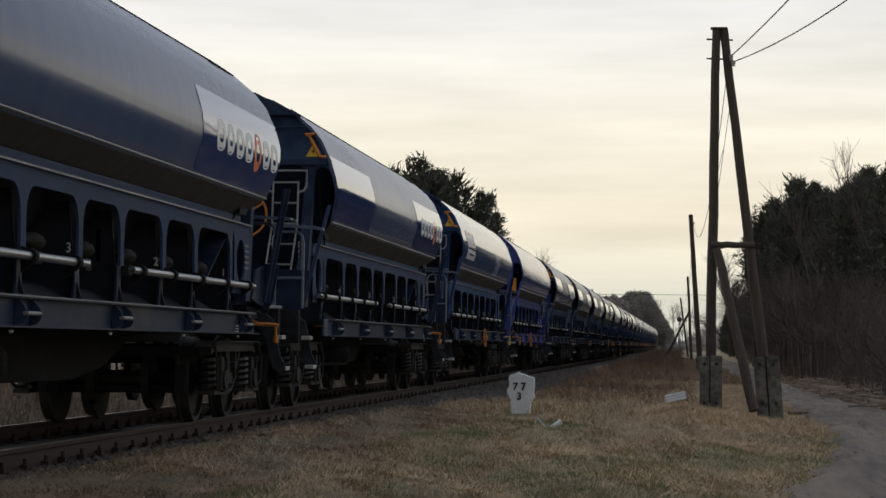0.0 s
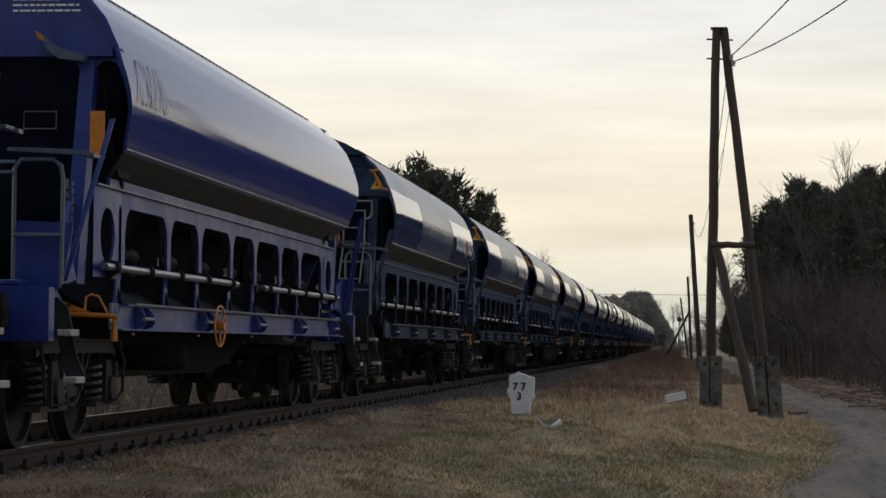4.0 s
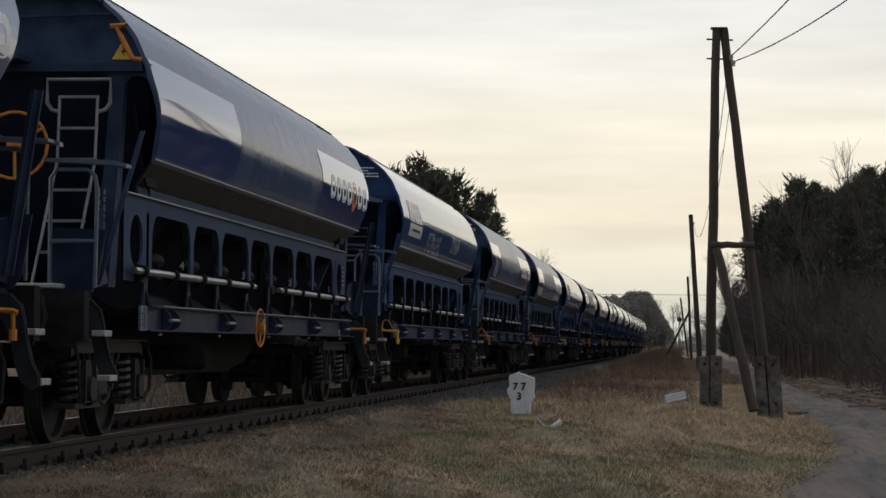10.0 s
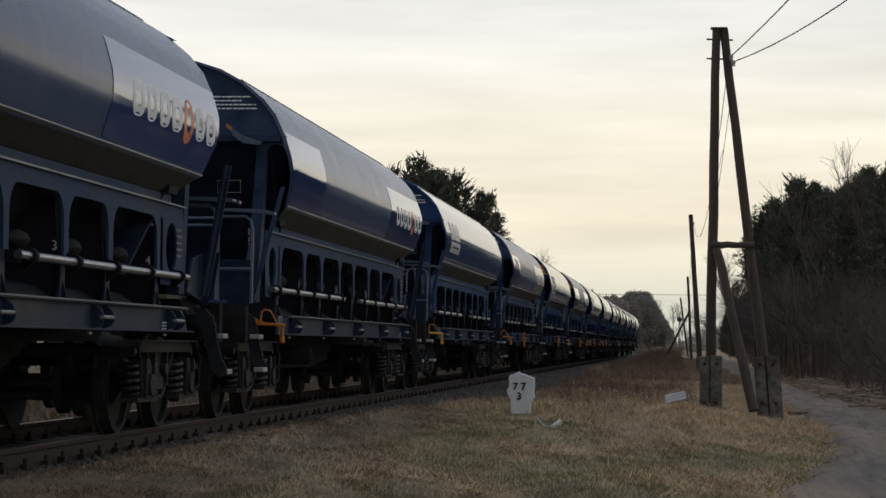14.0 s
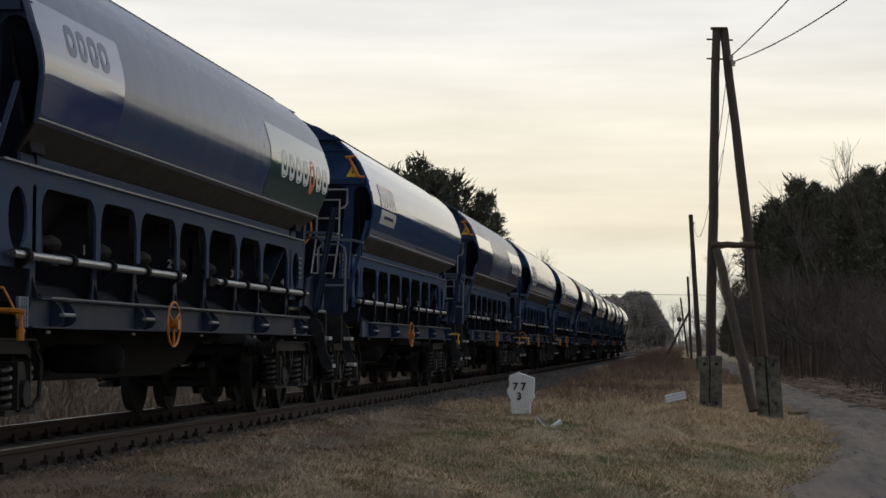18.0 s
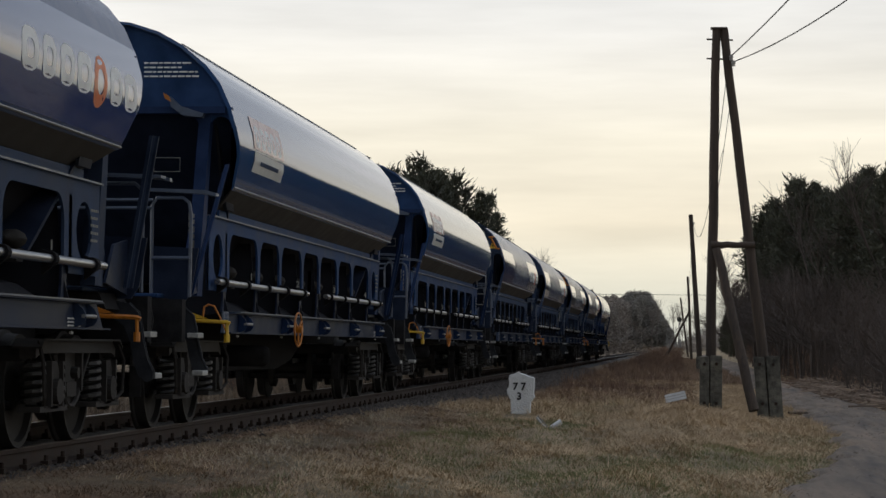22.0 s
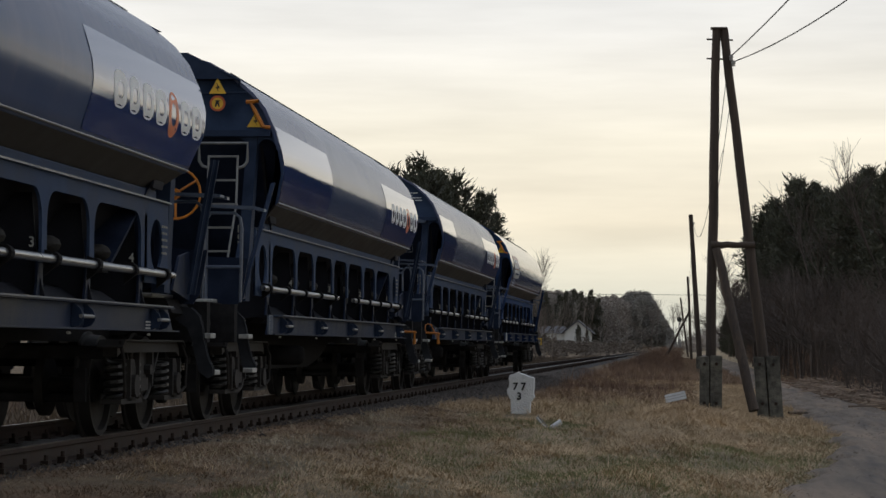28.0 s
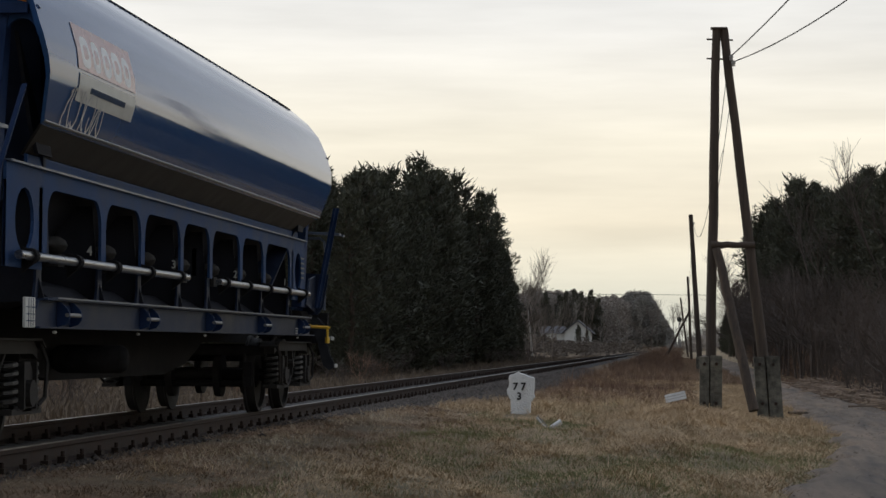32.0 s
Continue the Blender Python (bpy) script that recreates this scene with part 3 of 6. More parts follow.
blades("dry_grass", "matted straw-brown winter grass on the verge", 92000, (2.2, 8.7), (14, 46), (0.014, 0.07), (0.0018, 0.0042), (0.9, 1.9), M["straw"], 11,
       lambda x, y, rs: on_verge(x, y, rs) & (x > 2.9 + rs.normal(0, 0.35, len(x))) & (hummock(x, y) * 9 + 0.6 * patchy(x, y, 0.9, 0.4) + rs.normal(0, 0.3, len(x)) > -0.15), bias=1.2, per=4)
blades("matted_grass", "long golden straw lying matted on the verge", 20000, (3.0, 8.4), (20, 66), (0.08, 0.24), (0.0014, 0.0034), (1.15, 1.52), M["straw"], 23,
       lambda x, y, rs: on_verge(x, y, rs) & (hummock(x, y) * 12 + 0.4 * patchy(x, y, 0.55, 2.1) + rs.normal(0, 0.25, len(x)) > 0.1), per=5)
blades("sooty_grass", "dull brown grass close to the rails, train shade in its tone", 44000, (0.98, 4.2), (13, 46), (0.014, 0.06), (0.0016, 0.004), (0.9, 1.9), M["dirt_shade_grass"], 19,
       lambda x, y, rs: on_verge(x, y, rs) & (x < 3.1 + rs.normal(0, 0.45, len(x))) & (patchy(x, y, 1.5, 0.7) + rs.normal(0, 0.35, len(x)) > -0.25), bias=1.4, per=4)
blades("straw_litter", "pale broken straw strewn over the earth beside the track", 3600, (1.0, 4.4), (13, 44), (0.05, 0.13), (0.0016, 0.0034), (1.45, 1.54), M["bleached"], 27, on_verge, per=1)
blades("pale_grass", "bleached straw lying in the verge", 16000, (1.5, 8.7), (20, 62), (0.04, 0.14), (0.0015, 0.004), (0.9, 1.75), M["bleached"], 16,
       lambda x, y, rs: on_verge(x, y, rs) & (patchy(x, y, 0.55, 2.1) + rs.normal(0, 0.35, len(x)) > 0.2))
blades("green_grass", "short green grass among the dry straw", 36000, (2.7, 8.7), (13, 60), (0.02, 0.07), (0.0013, 0.003), (0.2, 0.8), M["grass"], 12,
       lambda x, y, rs: on_verge(x, y, rs) & (hummock(x, y) * 8 + 0.6 * patchy(x, y, 0.9, 0.4) - 0.35 * smooth_step(6.6, 8, x) - 0.5 * smooth_step(33, 25, y) * smooth_step(4.2, 5.6, x) + rs.normal(0, 0.25, len(x)) < 0.0), bias=1.3, per=5)
def tufty(x, y, rs):
    return on_verge(x, y, rs) & (np.sin(x * 5.1 + 2.3 * np.sin(y * 1.9)) * np.sin(y * 2.7 + 1.7 * np.sin(x * 3.3)) > 0.72)


blades("grass_tufts", "taller tufts of dry grass on the verge", 24000, (1.6, 8.6), (18, 60), (0.06, 0.18), (0.0012, 0.003), (0.7, 1.45), M["straw"], 20, tufty, per=4)
blades("mid_verge_grass", "dry tufted grass farther along the verge", 36000, (2.0, 8.9), (40, 95), (0.05, 0.2), (0.002, 0.005), (0.6, 1.45), M["straw"], 17,
       lambda x, y, rs: on_verge(x, y, rs) & ((y + rs.normal(0, 5, len(x)) < 58) | (x + rs.normal(0, 0.4, len(x)) > 5.6) | (patchy(x, y, 0.5, 0.9) + rs.normal(0, 0.3, len(x)) > 0.25)), bias=1.2)
blades("russet_grass", "russet dead grass and weeds beside the track", 9000, (2.2, 6.4), (50, 120), (0.05, 0.26), (0.002, 0.006), (0.3, 1.2), M["stalk"], 24,
       lambda x, y, rs: on_verge(x, y, rs) & (y + rs.normal(0, 3, len(x)) > 53), bias=1.3)
blades("far_verge_grass", "tall dry grass along the track", 16000, (2.4, 8.7), (95, 260), (0.1, 0.36), (0.005, 0.012), (0.2, 0.9), M["dirt_shade_grass"], 13, on_verge, bias=1.3)
blades("field_grass", "dull dry grass beyond the track, shade put into its brown", 24000, (-18, -2.4), (18, 260), (0.08, 0.45), (0.004, 0.014), (0.2, 0.9), M["shaded_straw"], 14, bias=1.3)
blades("roadside_grass", "dead grass at the foot of the wood", 2500, (10.2, 14), (40, 160), (0.08, 0.3), (0.004, 0.012), (0.3, 1.0), M["stalk"], 15, on_verge)
blades("dead_stalks", "russet dead weed stalks beside the track", 4200, (2.5, 6.0), (56, 230), (0.2, 0.7), (0.003, 0.009), (0.05, 0.4), M["stalk"], 18,
       lambda x, y, rs: patchy(x, y, 0.3, 1.0) + 0.012 * (y - 70) + rs.normal(0, 0.3, len(x)) > 0.1, cat="weeds", per=3)

# ------------------------------------------------------------------ hopper wagons
PITCH_LEN = 18.5            # over buffers
PROFILE = [(0.0, 4.18), (0.4, 4.14), (0.7, 4.045), (0.95, 3.905), (1.2, 3.695), (1.34, 3.52), (1.445, 3.29), (1.512, 3.06), (1.527, 2.92), (1.520, 2.80), (1.42, 2.47), (1.17, 2.25)]


def side_x(z):
    pts = sorted((b, a) for a, b in PROFILE[3:11])
    return float(np.interp(z, [p[0] for p in pts], [p[1] for p in pts]))


def half_len(z):
    return float(np.interp(z, [2.25, 2.47, 3.1, 5.0], [6.35, 6.7, 7.12, 7.15]))


def shell_geo():
    g = Geo()
    upper = PROFILE[:-1]
    outer = [(x, z) for x, z in reversed(upper)] + [(-x, z) for x, z in upper[1:]]
    fine = []
    for (x0, z0), (x1, z1) in zip(outer, outer[1:]):
        fine += [(x0 + (x1 - x0) * k / 3, z0 + (z1 - z0) * k / 3) for k in range(3)] if min(z0, z1) > 2.4 else [(x0, z0)]
    fine.append(outer[-1])
    n, st = len(fine), 9
    for inset in (0.0, 0.035):
        for x, z in fine:
            h = half_len(z)
            k = 1 - inset / 1.6
            for j in range(st):
                g.v.append((x * k, -h + 2 * h * j / (st - 1), z - inset * 0.8))
    for s in range(2):
        o = s * n * st
        for i in range(n - 1):
            for j in range(st - 1):
                a = o + i * st + j
                g.f.append((a, a + st, a + st + 1, a + 1) if s == 0 else (a, a + 1, a + st + 1, a + st))
    o = n * st
    for i in range(n - 1):
        for j in (0, st - 1):
            a = i * st + j
            g.f.append((a, a + st, o + a + st, o + a))
    for j in range(st - 1):
        for i in (0, n - 1):
            a = i * st + j
            g.f.append((a, a + 1, o + a + 1, o + a))
    return g


def skirt_geo():
    """Inward-sloping lower side plate, between the fold and the girder."""
    (xa, za), (xb, zb) = PROFILE[-2], PROFILE[-1]
    g = Geo()
    for dx in (0.0, -0.025):
        for x, z in ((xa, za), (xb, zb)):
            h = half_len(z)
            g.v += [(x + dx, -h, z), (x + dx, h, z)]
    g.f = [(0, 1, 3, 2), (4, 6, 7, 5), (0, 2, 6, 4), (1, 5, 7, 3), (0, 4, 5, 1), (2, 3, 7, 6)]
    return g


def crease_highlight_geo():
    g = Geo()
    for s in (1,):
        g.rod((1.422, -6.7, 2.47), (1.422, 6.7, 2.47), 0.011, 6)
    return g


def end_sheet_geo():
    """Upright end sheet above the recess, at y = 7.08."""
    pts = [(x * 0.985, z - 0.03) for x, z in PROFILE if z > 3.27]
    pts = pts + [(1.40, 3.24)]
    outline = pts + [(-x, z) for x, z in reversed(pts) if x > 0]
    return Geo().prism(outline, "y", 7.05, 7.08)


def end_slope_geo():
    return Geo().add([(-1.46, 7.06, 3.26), (1.46, 7.06, 3.26), (1.05, 5.2, 1.5), (-1.05, 5.2, 1.5), (-1.46, 7.0, 3.26), (1.46, 7.0, 3.26), (1.05, 5.12, 1.5), (-1.05, 5.12, 1.5)],
                     [(0, 1, 2, 3), (7, 6, 5, 4), (0, 4, 5, 1), (1, 5, 6, 2), (2, 6, 7, 3), (3, 7, 4, 0)])


def end_post_geo():
    """Upright of the end frame, drawn in a little towards its foot."""
    g = Geo()
    g.add([(1.13, 6.98, 3.26), (1.25, 6.98, 3.26), (1.25, 7.10, 3.26), (1.13, 7.10, 3.26), (1.02, 6.98, 1.33), (1.15, 6.98, 1.33), (1.15, 7.24, 1.33), (1.02, 7.24, 1.33)],
          [(0, 1, 2, 3), (7, 6, 5, 4), (0, 4, 5, 1), (1, 5, 6, 2), (2, 6, 7, 3), (3, 7, 4, 0)])
    g.prism([(7.2, 1.33), (7.75, 1.33), (7.24, 2.0), (7.17, 2.0)], "x", 1.06, 1.10)
    return g


def slot_arch_geo():
    """Rounded head of the narrow slot between the end post and the side sheet."""
    n = 8
    arc = [(1.345 - 0.115 * math.cos(math.pi * k / n), 3.05 + 0.125 * math.sin(math.pi * k / n)) for k in range(n + 1)]
    return Geo().prism([(1.23, 3.27), (1.23, 3.05)] + arc[1:-1] + [(1.46, 3.05), (1.46, 3.27)], "y", 7.03, 7.075)


def recess_corner_geo():
    """Rounded inner corner of the wide end opening."""
    n, r = 6, 0.16
    arc = [(1.13 - r + r * math.cos(math.pi / 2 * k / n), 3.20 - r + r * math.sin(math.pi / 2 * k / n)) for k in range(n + 1)]
    return Geo().prism([(1.14, 3.21)] + [(1.14, 3.20 - r)] + arc + [(1.13 - r, 3.21)], "y", 7.05, 7.10)


def gusset_geo():
    """Tapered side plate between the end frame and the platform."""
    g = Geo().prism([(0.86, 1.80), (1.34, 1.78), (1.27, 1.34), (1.20, 1.24), (0.86, 1.24)], "y", 8.10, 8.125)
    g.prism([(7.3, 1.36), (8.1, 1.27), (8.1, 1.76), (7.6, 1.70)], "x", 1.14, 1.165)
    return g


def wing_geo():
    """Dark closing plate behind the end of the side sheet."""
    return Geo().prism([(6.6, 3.24), (6.98, 3.24), (6.5, 2.46), (6.3, 2.26), (5.9, 2.26)], "x", 1.24, 1.27)


WINDOWS = [(-5.76, -4.02), (-3.86, -2.52), (-2.37, -0.80), (-0.66, 0.66), (0.80, 2.37), (2.52, 3.86), (4.02, 5.76)]


def beam_geo():
    """Side girder with a row of arched openings, at x = 1.2."""
    g = Geo()
    x0, x1 = 1.175, 1.20
    top, head, foot = 2.17, 2.03, 1.40
    g.box(x0, x1, -6.35, 6.35, top, top + 0.085)
    g.box(x0, x1, -6.9, 6.9, head, top)
    edges = [-6.0] + [v for w in WINDOWS for v in w] + [6.0]
    for a, b in zip(edges[0::2], edges[1::2]):
        g.box(x0, x1, a, b, 1.52, head)
    for a, b in WINDOWS:
        r = 0.24
        for c, s in ((a, 1), (b, -1)):
            arc = [(c + s * (r - r * math.cos(t * math.pi / 10)), head - r + r * math.sin(t * math.pi / 10)) for t in range(6)]
            g.prism([(c, head)] + arc, "x", x0, x1)
    for s in (-1, 1):                      # end bays with an oval hole
        c, rz, ry = s * 6.4, 0.24, 0.26
        n = 16
        o = [(c + ry * math.cos(2 * math.pi * k / n), 1.76 + rz * math.sin(2 * math.pi * k / n)) for k in range(n)]
        q = [(c + 0.5 * max(-1, min(1, 1.42 * math.cos(2 * math.pi * k / n))), 1.715 + 0.315 * max(-1, min(1, 1.42 * math.sin(2 * math.pi * k / n)))) for k in range(n)]
        vs = [(x, *p) for x in (x0, x1) for p in o + q]
        fs = []
        for k in range(n):
            m = (k + 1) % n
            for b0 in (0, 2 * n):
                fs.append((b0 + k, b0 + m, b0 + n + m, b0 + n + k))
            fs.append((k, m, 2 * n + m, 2 * n + k))
        g.add(vs, fs)
    return g


def girder_flange_geo():
    return Geo().box(1.145, 1.236, -6.9, 6.9, 2.162, 2.178)


def opening_highlight_geo():
    """Pale strip down one side of a pier: its lit edge, added as a painted highlight."""
    return Geo().box(1.166, 1.204, -0.082, -0.070, 1.53, 1.80)


def pier_foot_geo():
    """Stay from the girder down to the side sill."""
    return Geo().prism([(-0.12, 1.188), (0.12, 1.188), (0.075, 1.30), (0.07, 1.52), (-0.07, 1.52), (-0.075, 1.30)], "x", 1.15, 1.172)


def hopper_geo():
    """Sloping hopper walls behind the girder and the chutes below."""
    g = Geo()
    g.prism([(1.16, 2.25), (0.46, 1.36), (0.40, 1.36), (1.08, 2.25)], "y", -6.0, 6.0)
    g.prism([(0.46, 1.42), (0.95, 1.30), (1.12, 1.19), (1.12, 1.10), (0.9, 1.2), (0.42, 1.34)], "y", -5.3, 5.3)
    return g


def rib_geo():
    return Geo().prism([(0.5, 1.38), (0.95, 2.0), (1.10, 2.0), (1.15, 1.42), (1.22, 1.18), (0.9, 1.15)], "y", -0.012, 0.012)


def roller_geo():
    """Domed hatch roller on a short stool."""
    g = Geo()
    n, st = 10, 6
    for j in range(st + 1):
        t = j / st
        r = 0.095 * math.sqrt(max(0.02, 1 - (2 * t - 1) ** 2))
        g.v += [(1.0 + r * math.cos(2 * math.pi * k / n), -0.24 + 0.48 * t, 1.635 + r * 0.8 * math.sin(2 * math.pi * k / n)) for k in range(n)]
    for j in range(st):
        g.f += [(j * n + k, j * n + (k + 1) % n, (j + 1) * n + (k + 1) % n, (j + 1) * n + k) for k in range(n)]
    g.f += [tuple(range(n))[::-1], tuple(range(st * n, st * n + n))]
    g.box(0.94, 1.06, -0.10, 0.10, 1.46, 1.56)
    return g


def shaft_geo():
    return Geo().rod((1.27, 0, 1.487), (1.27, 6.0, 1.487), 0.034, 10)


def collar_geo():
    g = Geo().rod((1.27, -0.045, 1.487), (1.27, 0.045, 1.487), 0.058, 10)
    g.prism([(1.2, 1.56), (1.30, 1.53), (1.30, 1.44), (1.2, 1.36)], "y", -0.02, 0.02)
    return g


def sole_geo():
    """Channel-section side sill."""
    prof = [(1.28, 0.953), (1.40, 0.953), (1.40, 0.965), (1.335, 0.968), (1.335, 1.160), (1.40, 1.163), (1.40, 1.175), (1.28, 1.175)]
    g = Geo().prism(prof, "y", -6.45, 6.3)
    g.v = [(x, y * (1.0 if z > 1.1 else 1.035), z) for x, y, z in g.v]
    return g


def flange_geo():
    return Geo().box(1.30, 1.412, -6.2, 6.2, 1.175, 1.187)


def bracket_geo():
    """Two curved cheeks that stand out from the sill; the lashing bar joins them."""
    g = Geo()
    cheek = [(1.337, 1.155), (1.365, 1.155), (1.415, 1.11), (1.437, 1.06), (1.432, 1.02), (1.405, 0.985), (1.337, 0.965)]
    for c in (-0.19, 0.19):
        g.prism(cheek, "y", c - 0.012, c + 0.012)
    g.box(1.337, 1.345, -0.19, 0.19, 0.985, 1.13)
    return g


def bracket_bar_geo():
    return Geo().rod((1.42, -0.215, 1.056), (1.42, 0.215, 1.056), 0.016, 8)


def knob_geo():
    return Geo().rod((1.36, -0.03, 0.925), (1.36, 0.03, 0.925), 0.012, 6)


def platform_geo():
    g = Geo().box(-1.0, 1.0, 7.15, 8.42, 1.29, 1.33)
    return g


def headstock_geo():
    g = Geo().box(-1.28, 1.28, 8.42, 8.58, 0.86, 1.27)
    g.prism([(-1.05, 1.285), (1.05, 1.285), (1.12, 1.14), (0.62, 0.92), (-0.62, 0.92), (-1.12, 1.14)], "y", 7.5, 8.42)
    return g


def sill_geo():
    g = Geo().box(-0.5, 0.5, -8.4, 8.4, 0.86, 1.12)
    g.prism([(-4.9, 0.95), (4.9, 0.95), (3.6, 0.62), (2.4, 0.5), (-2.4, 0.5), (-3.6, 0.62)], "x", -0.35, 0.35)
    return g


def buffer_geo():
    g = Geo()
    g.rod((0, 8.58, 0), (0, 8.95, 0), 0.11, 14)
    g.rod((0, 8.95, 0), (0, 9.2, 0), 0.075, 12)
    g.prism([(-0.24, -0.16), (0.24, -0.16), (0.27, 0), (0.24, 0.16), (-0.24, 0.16), (-0.27, 0)], "y", 9.2, 9.24)
    return g


def coupling_geo():
    g = Geo().box(-0.05, 0.05, 8.58, 8.95, 1.0, 1.10)
    g.pipe([(0.0, 8.95 + 0.1 * math.cos(a), 1.02 + 0.1 * math.sin(a)) for a in [k * 0.7 for k in range(7)]], 0.03)
    g.pipe([(-0.12, 8.9, 1.0), (-0.12, 9.2, 0.93), (0.12, 9.2, 0.93), (0.12, 8.9, 1.0)], 0.022)
    return g


def hose_geo(x=0.35):
    return Geo().pipe([(x, 8.6, 0.95), (x, 8.8, 0.9), (x * 0.8, 8.95, 0.7), (x * 0.6, 9.15, 0.62), (x * 0.5, 9.25, 0.7)], 0.028)


def step_geo():
    """Hanging corner step: an S-curved back plate with a turned edge, which carries two treads."""
    outline = [(1.06, 1.22), (1.20, 1.20), (1.285, 1.12), (1.315, 1.0), (1.33, 0.88), (1.375, 0.70), (1.425, 0.60), (1.425, 0.53), (1.37, 0.50), (1.29, 0.56), (1.245, 0.70), (1.215, 0.86), (1.16, 1.0), (1.04, 1.08)]
    g = Geo().prism(outline, "y", 8.02, 8.045)
    g.pipe([(x, 8.05, z) for x, z in outline[1:8]], 0.012, 5)
    return g


def tread_geo(z, x):
    return Geo().box(x - 0.09, x + 0.02, 8.07, 8.33, z - 0.05, z)


def brake_bar_geo():
    y = 7.22
    g = Geo().pipe([(0.70, y, 1.085), (1.1, y, 1.08), (1.46, y, 1.065), (1.49, y, 1.05)], 0.021)
    g.pipe([(1.46, y, 1.06), (1.462, y, 0.93)], 0.017)
    g.rod((1.46, y, 0.94), (1.46, y, 0.86), 0.03, 8)
    return g


def lever_plate_geo():
    return Geo().prism([(0.72, 1.11), (1.26, 1.10), (1.02, 1.19), (0.72, 1.20)], "y", 7.20, 7.212)


def lever_stripe_geo():
    g = Geo()
    for k in range(3):
        x = 0.76 + 0.13 * k
        g.prism([(x, 1.113), (x + 0.055, 1.112), (x + 0.085, 1.165), (x + 0.03, 1.166)], "y", 7.213, 7.216)
    return g


def hook_rod_geo():
    """Bent pull rod that hangs beside the lever."""
    return Geo().pipe([(1.20, 7.17, 1.10), (1.21, 7.16, 1.22), (1.25, 7.15, 1.245), (1.31, 7.14, 1.23), (1.36, 7.12, 1.13), (1.43, 7.1, 0.97), (1.46, 7.1, 0.92)], 0.010)


def slant_post_geo():
    """Folded channel bar that leans out and back: two flanges and the web between them."""
    section = [(0.0, 0.0), (0.03, 0.0), (0.03, 0.028), (0.012, 0.028), (0.042, 0.075), (0.068, 0.075), (0.068, 0.103), (0.038, 0.103)]
    n = len(section)
    ends = (Vector((1.185, 7.85, 1.33)), Vector((1.475, 7.53, 2.64)))
    g = Geo()
    g.v = [tuple(c + Vector((x, y, 0))) for c in ends for x, y in section]
    g.f = [tuple(range(n))[::-1], tuple(range(n, 2 * n))] + [(i, (i + 1) % n, n + (i + 1) % n, n + i) for i in range(n)]
    return g


def post_rail_geo():
    g = Geo().prism([(0.84, 2.335), (1.42, 2.305), (1.53, 2.285), (1.53, 2.315), (1.42, 2.345), (0.84, 2.365)], "y", 8.13, 8.24)
    g.box(1.42, 1.50, 7.92, 8.13, 2.30, 2.325)
    return g


def guard_hoop_geo():
    y = 8.2
    g = Geo().pipe([(a, y, b) for a, b in ((1.27, 1.30), (1.28, 2.10), (1.26, 2.22), (1.20, 2.27), (0.94, 2.27), (0.89, 2.20), (0.89, 1.33))], 0.018)
    g.pipe([(0.89, y + 0.01, 1.68), (1.27, y + 0.01, 1.68)], 0.02)
    return g


def cross_rail_geo(z):
    return Geo().pipe([(-0.9, 8.205, z), (0.9, 8.205, z)], 0.017)


def ladder_geo():
    g = Geo()
    top, bot = (7.42, 2.95), (8.05, 1.33)
    x0, x1 = -1.08, -0.75
    for x in (x0, x1):
        g.pipe([(x, top[0], top[1]), (x + 0.005, 7.46, 2.4), (x + 0.05, bot[0], bot[1])], 0.014)
    for k in range(6):
        t = k / 6
        y, z = np.interp(t, [0, 0.34, 1], [7.42, 7.46, 8.05]), top[1] + (bot[1] - top[1]) * t
        d = 0.05 * max(0.0, t - 0.34) / 0.66
        g.box(x0 - 0.01 + d, x1 + 0.01 + d, y - 0.015, y + 0.015, z - 0.012, z + 0.012)
    g.pipe([(x1 + 0.0, 7.42, 2.82), (x1 + 0.07, 7.42, 2.84), (x1 + 0.11, 7.42, 2.9), (x1 + 0.11, 7.42, 3.10), (x0 - 0.11, 7.42, 3.10), (x0 - 0.11, 7.42, 2.9), (x0 - 0.07, 7.42, 2.84), (x0, 7.42, 2.82)], 0.018)
    return g


def ring_points(r, n=22):
    return [(r * math.cos(2 * math.pi * k / n), 0.0, r * math.sin(2 * math.pi * k / n)) for k in range(n)]


def handwheel_geo(r, tube):
    g = Geo().pipe(ring_points(r), tube, 6, True)
    for k in range(3):
        a = 2 * math.pi * k / 3 + 0.5
        g.rod((0, 0, 0), (r * math.cos(a), 0, r * math.sin(a)), tube * 1.1, 6)
    g.rod((0, -0.05, 0), (0, 0.05, 0), tube * 4.2, 12)
    return g


def lever_geo():
    return Geo().pipe([(-1.40, 7.16, 3.30), (-1.32, 7.18, 3.31), (-1.22, 7.18, 3.50), (-1.18, 7.17, 3.57), (-1.26, 7.16, 3.60), (-1.12, 7.16, 3.59)], 0.024)


def bolt_geo():
    return Geo().prism([(-0.016, -0.04), (0.024, 0.016), (0.0, 0.016), (0.016, 0.07), (-0.028, 0.0), (0.0, 0.0)], "y", 0.007, 0.009)


def triangle_geo(s):
    return Geo().prism([(-s, -s * 0.6), (s, -s * 0.6), (0, s * 1.15)], "y", 0, 0.006)


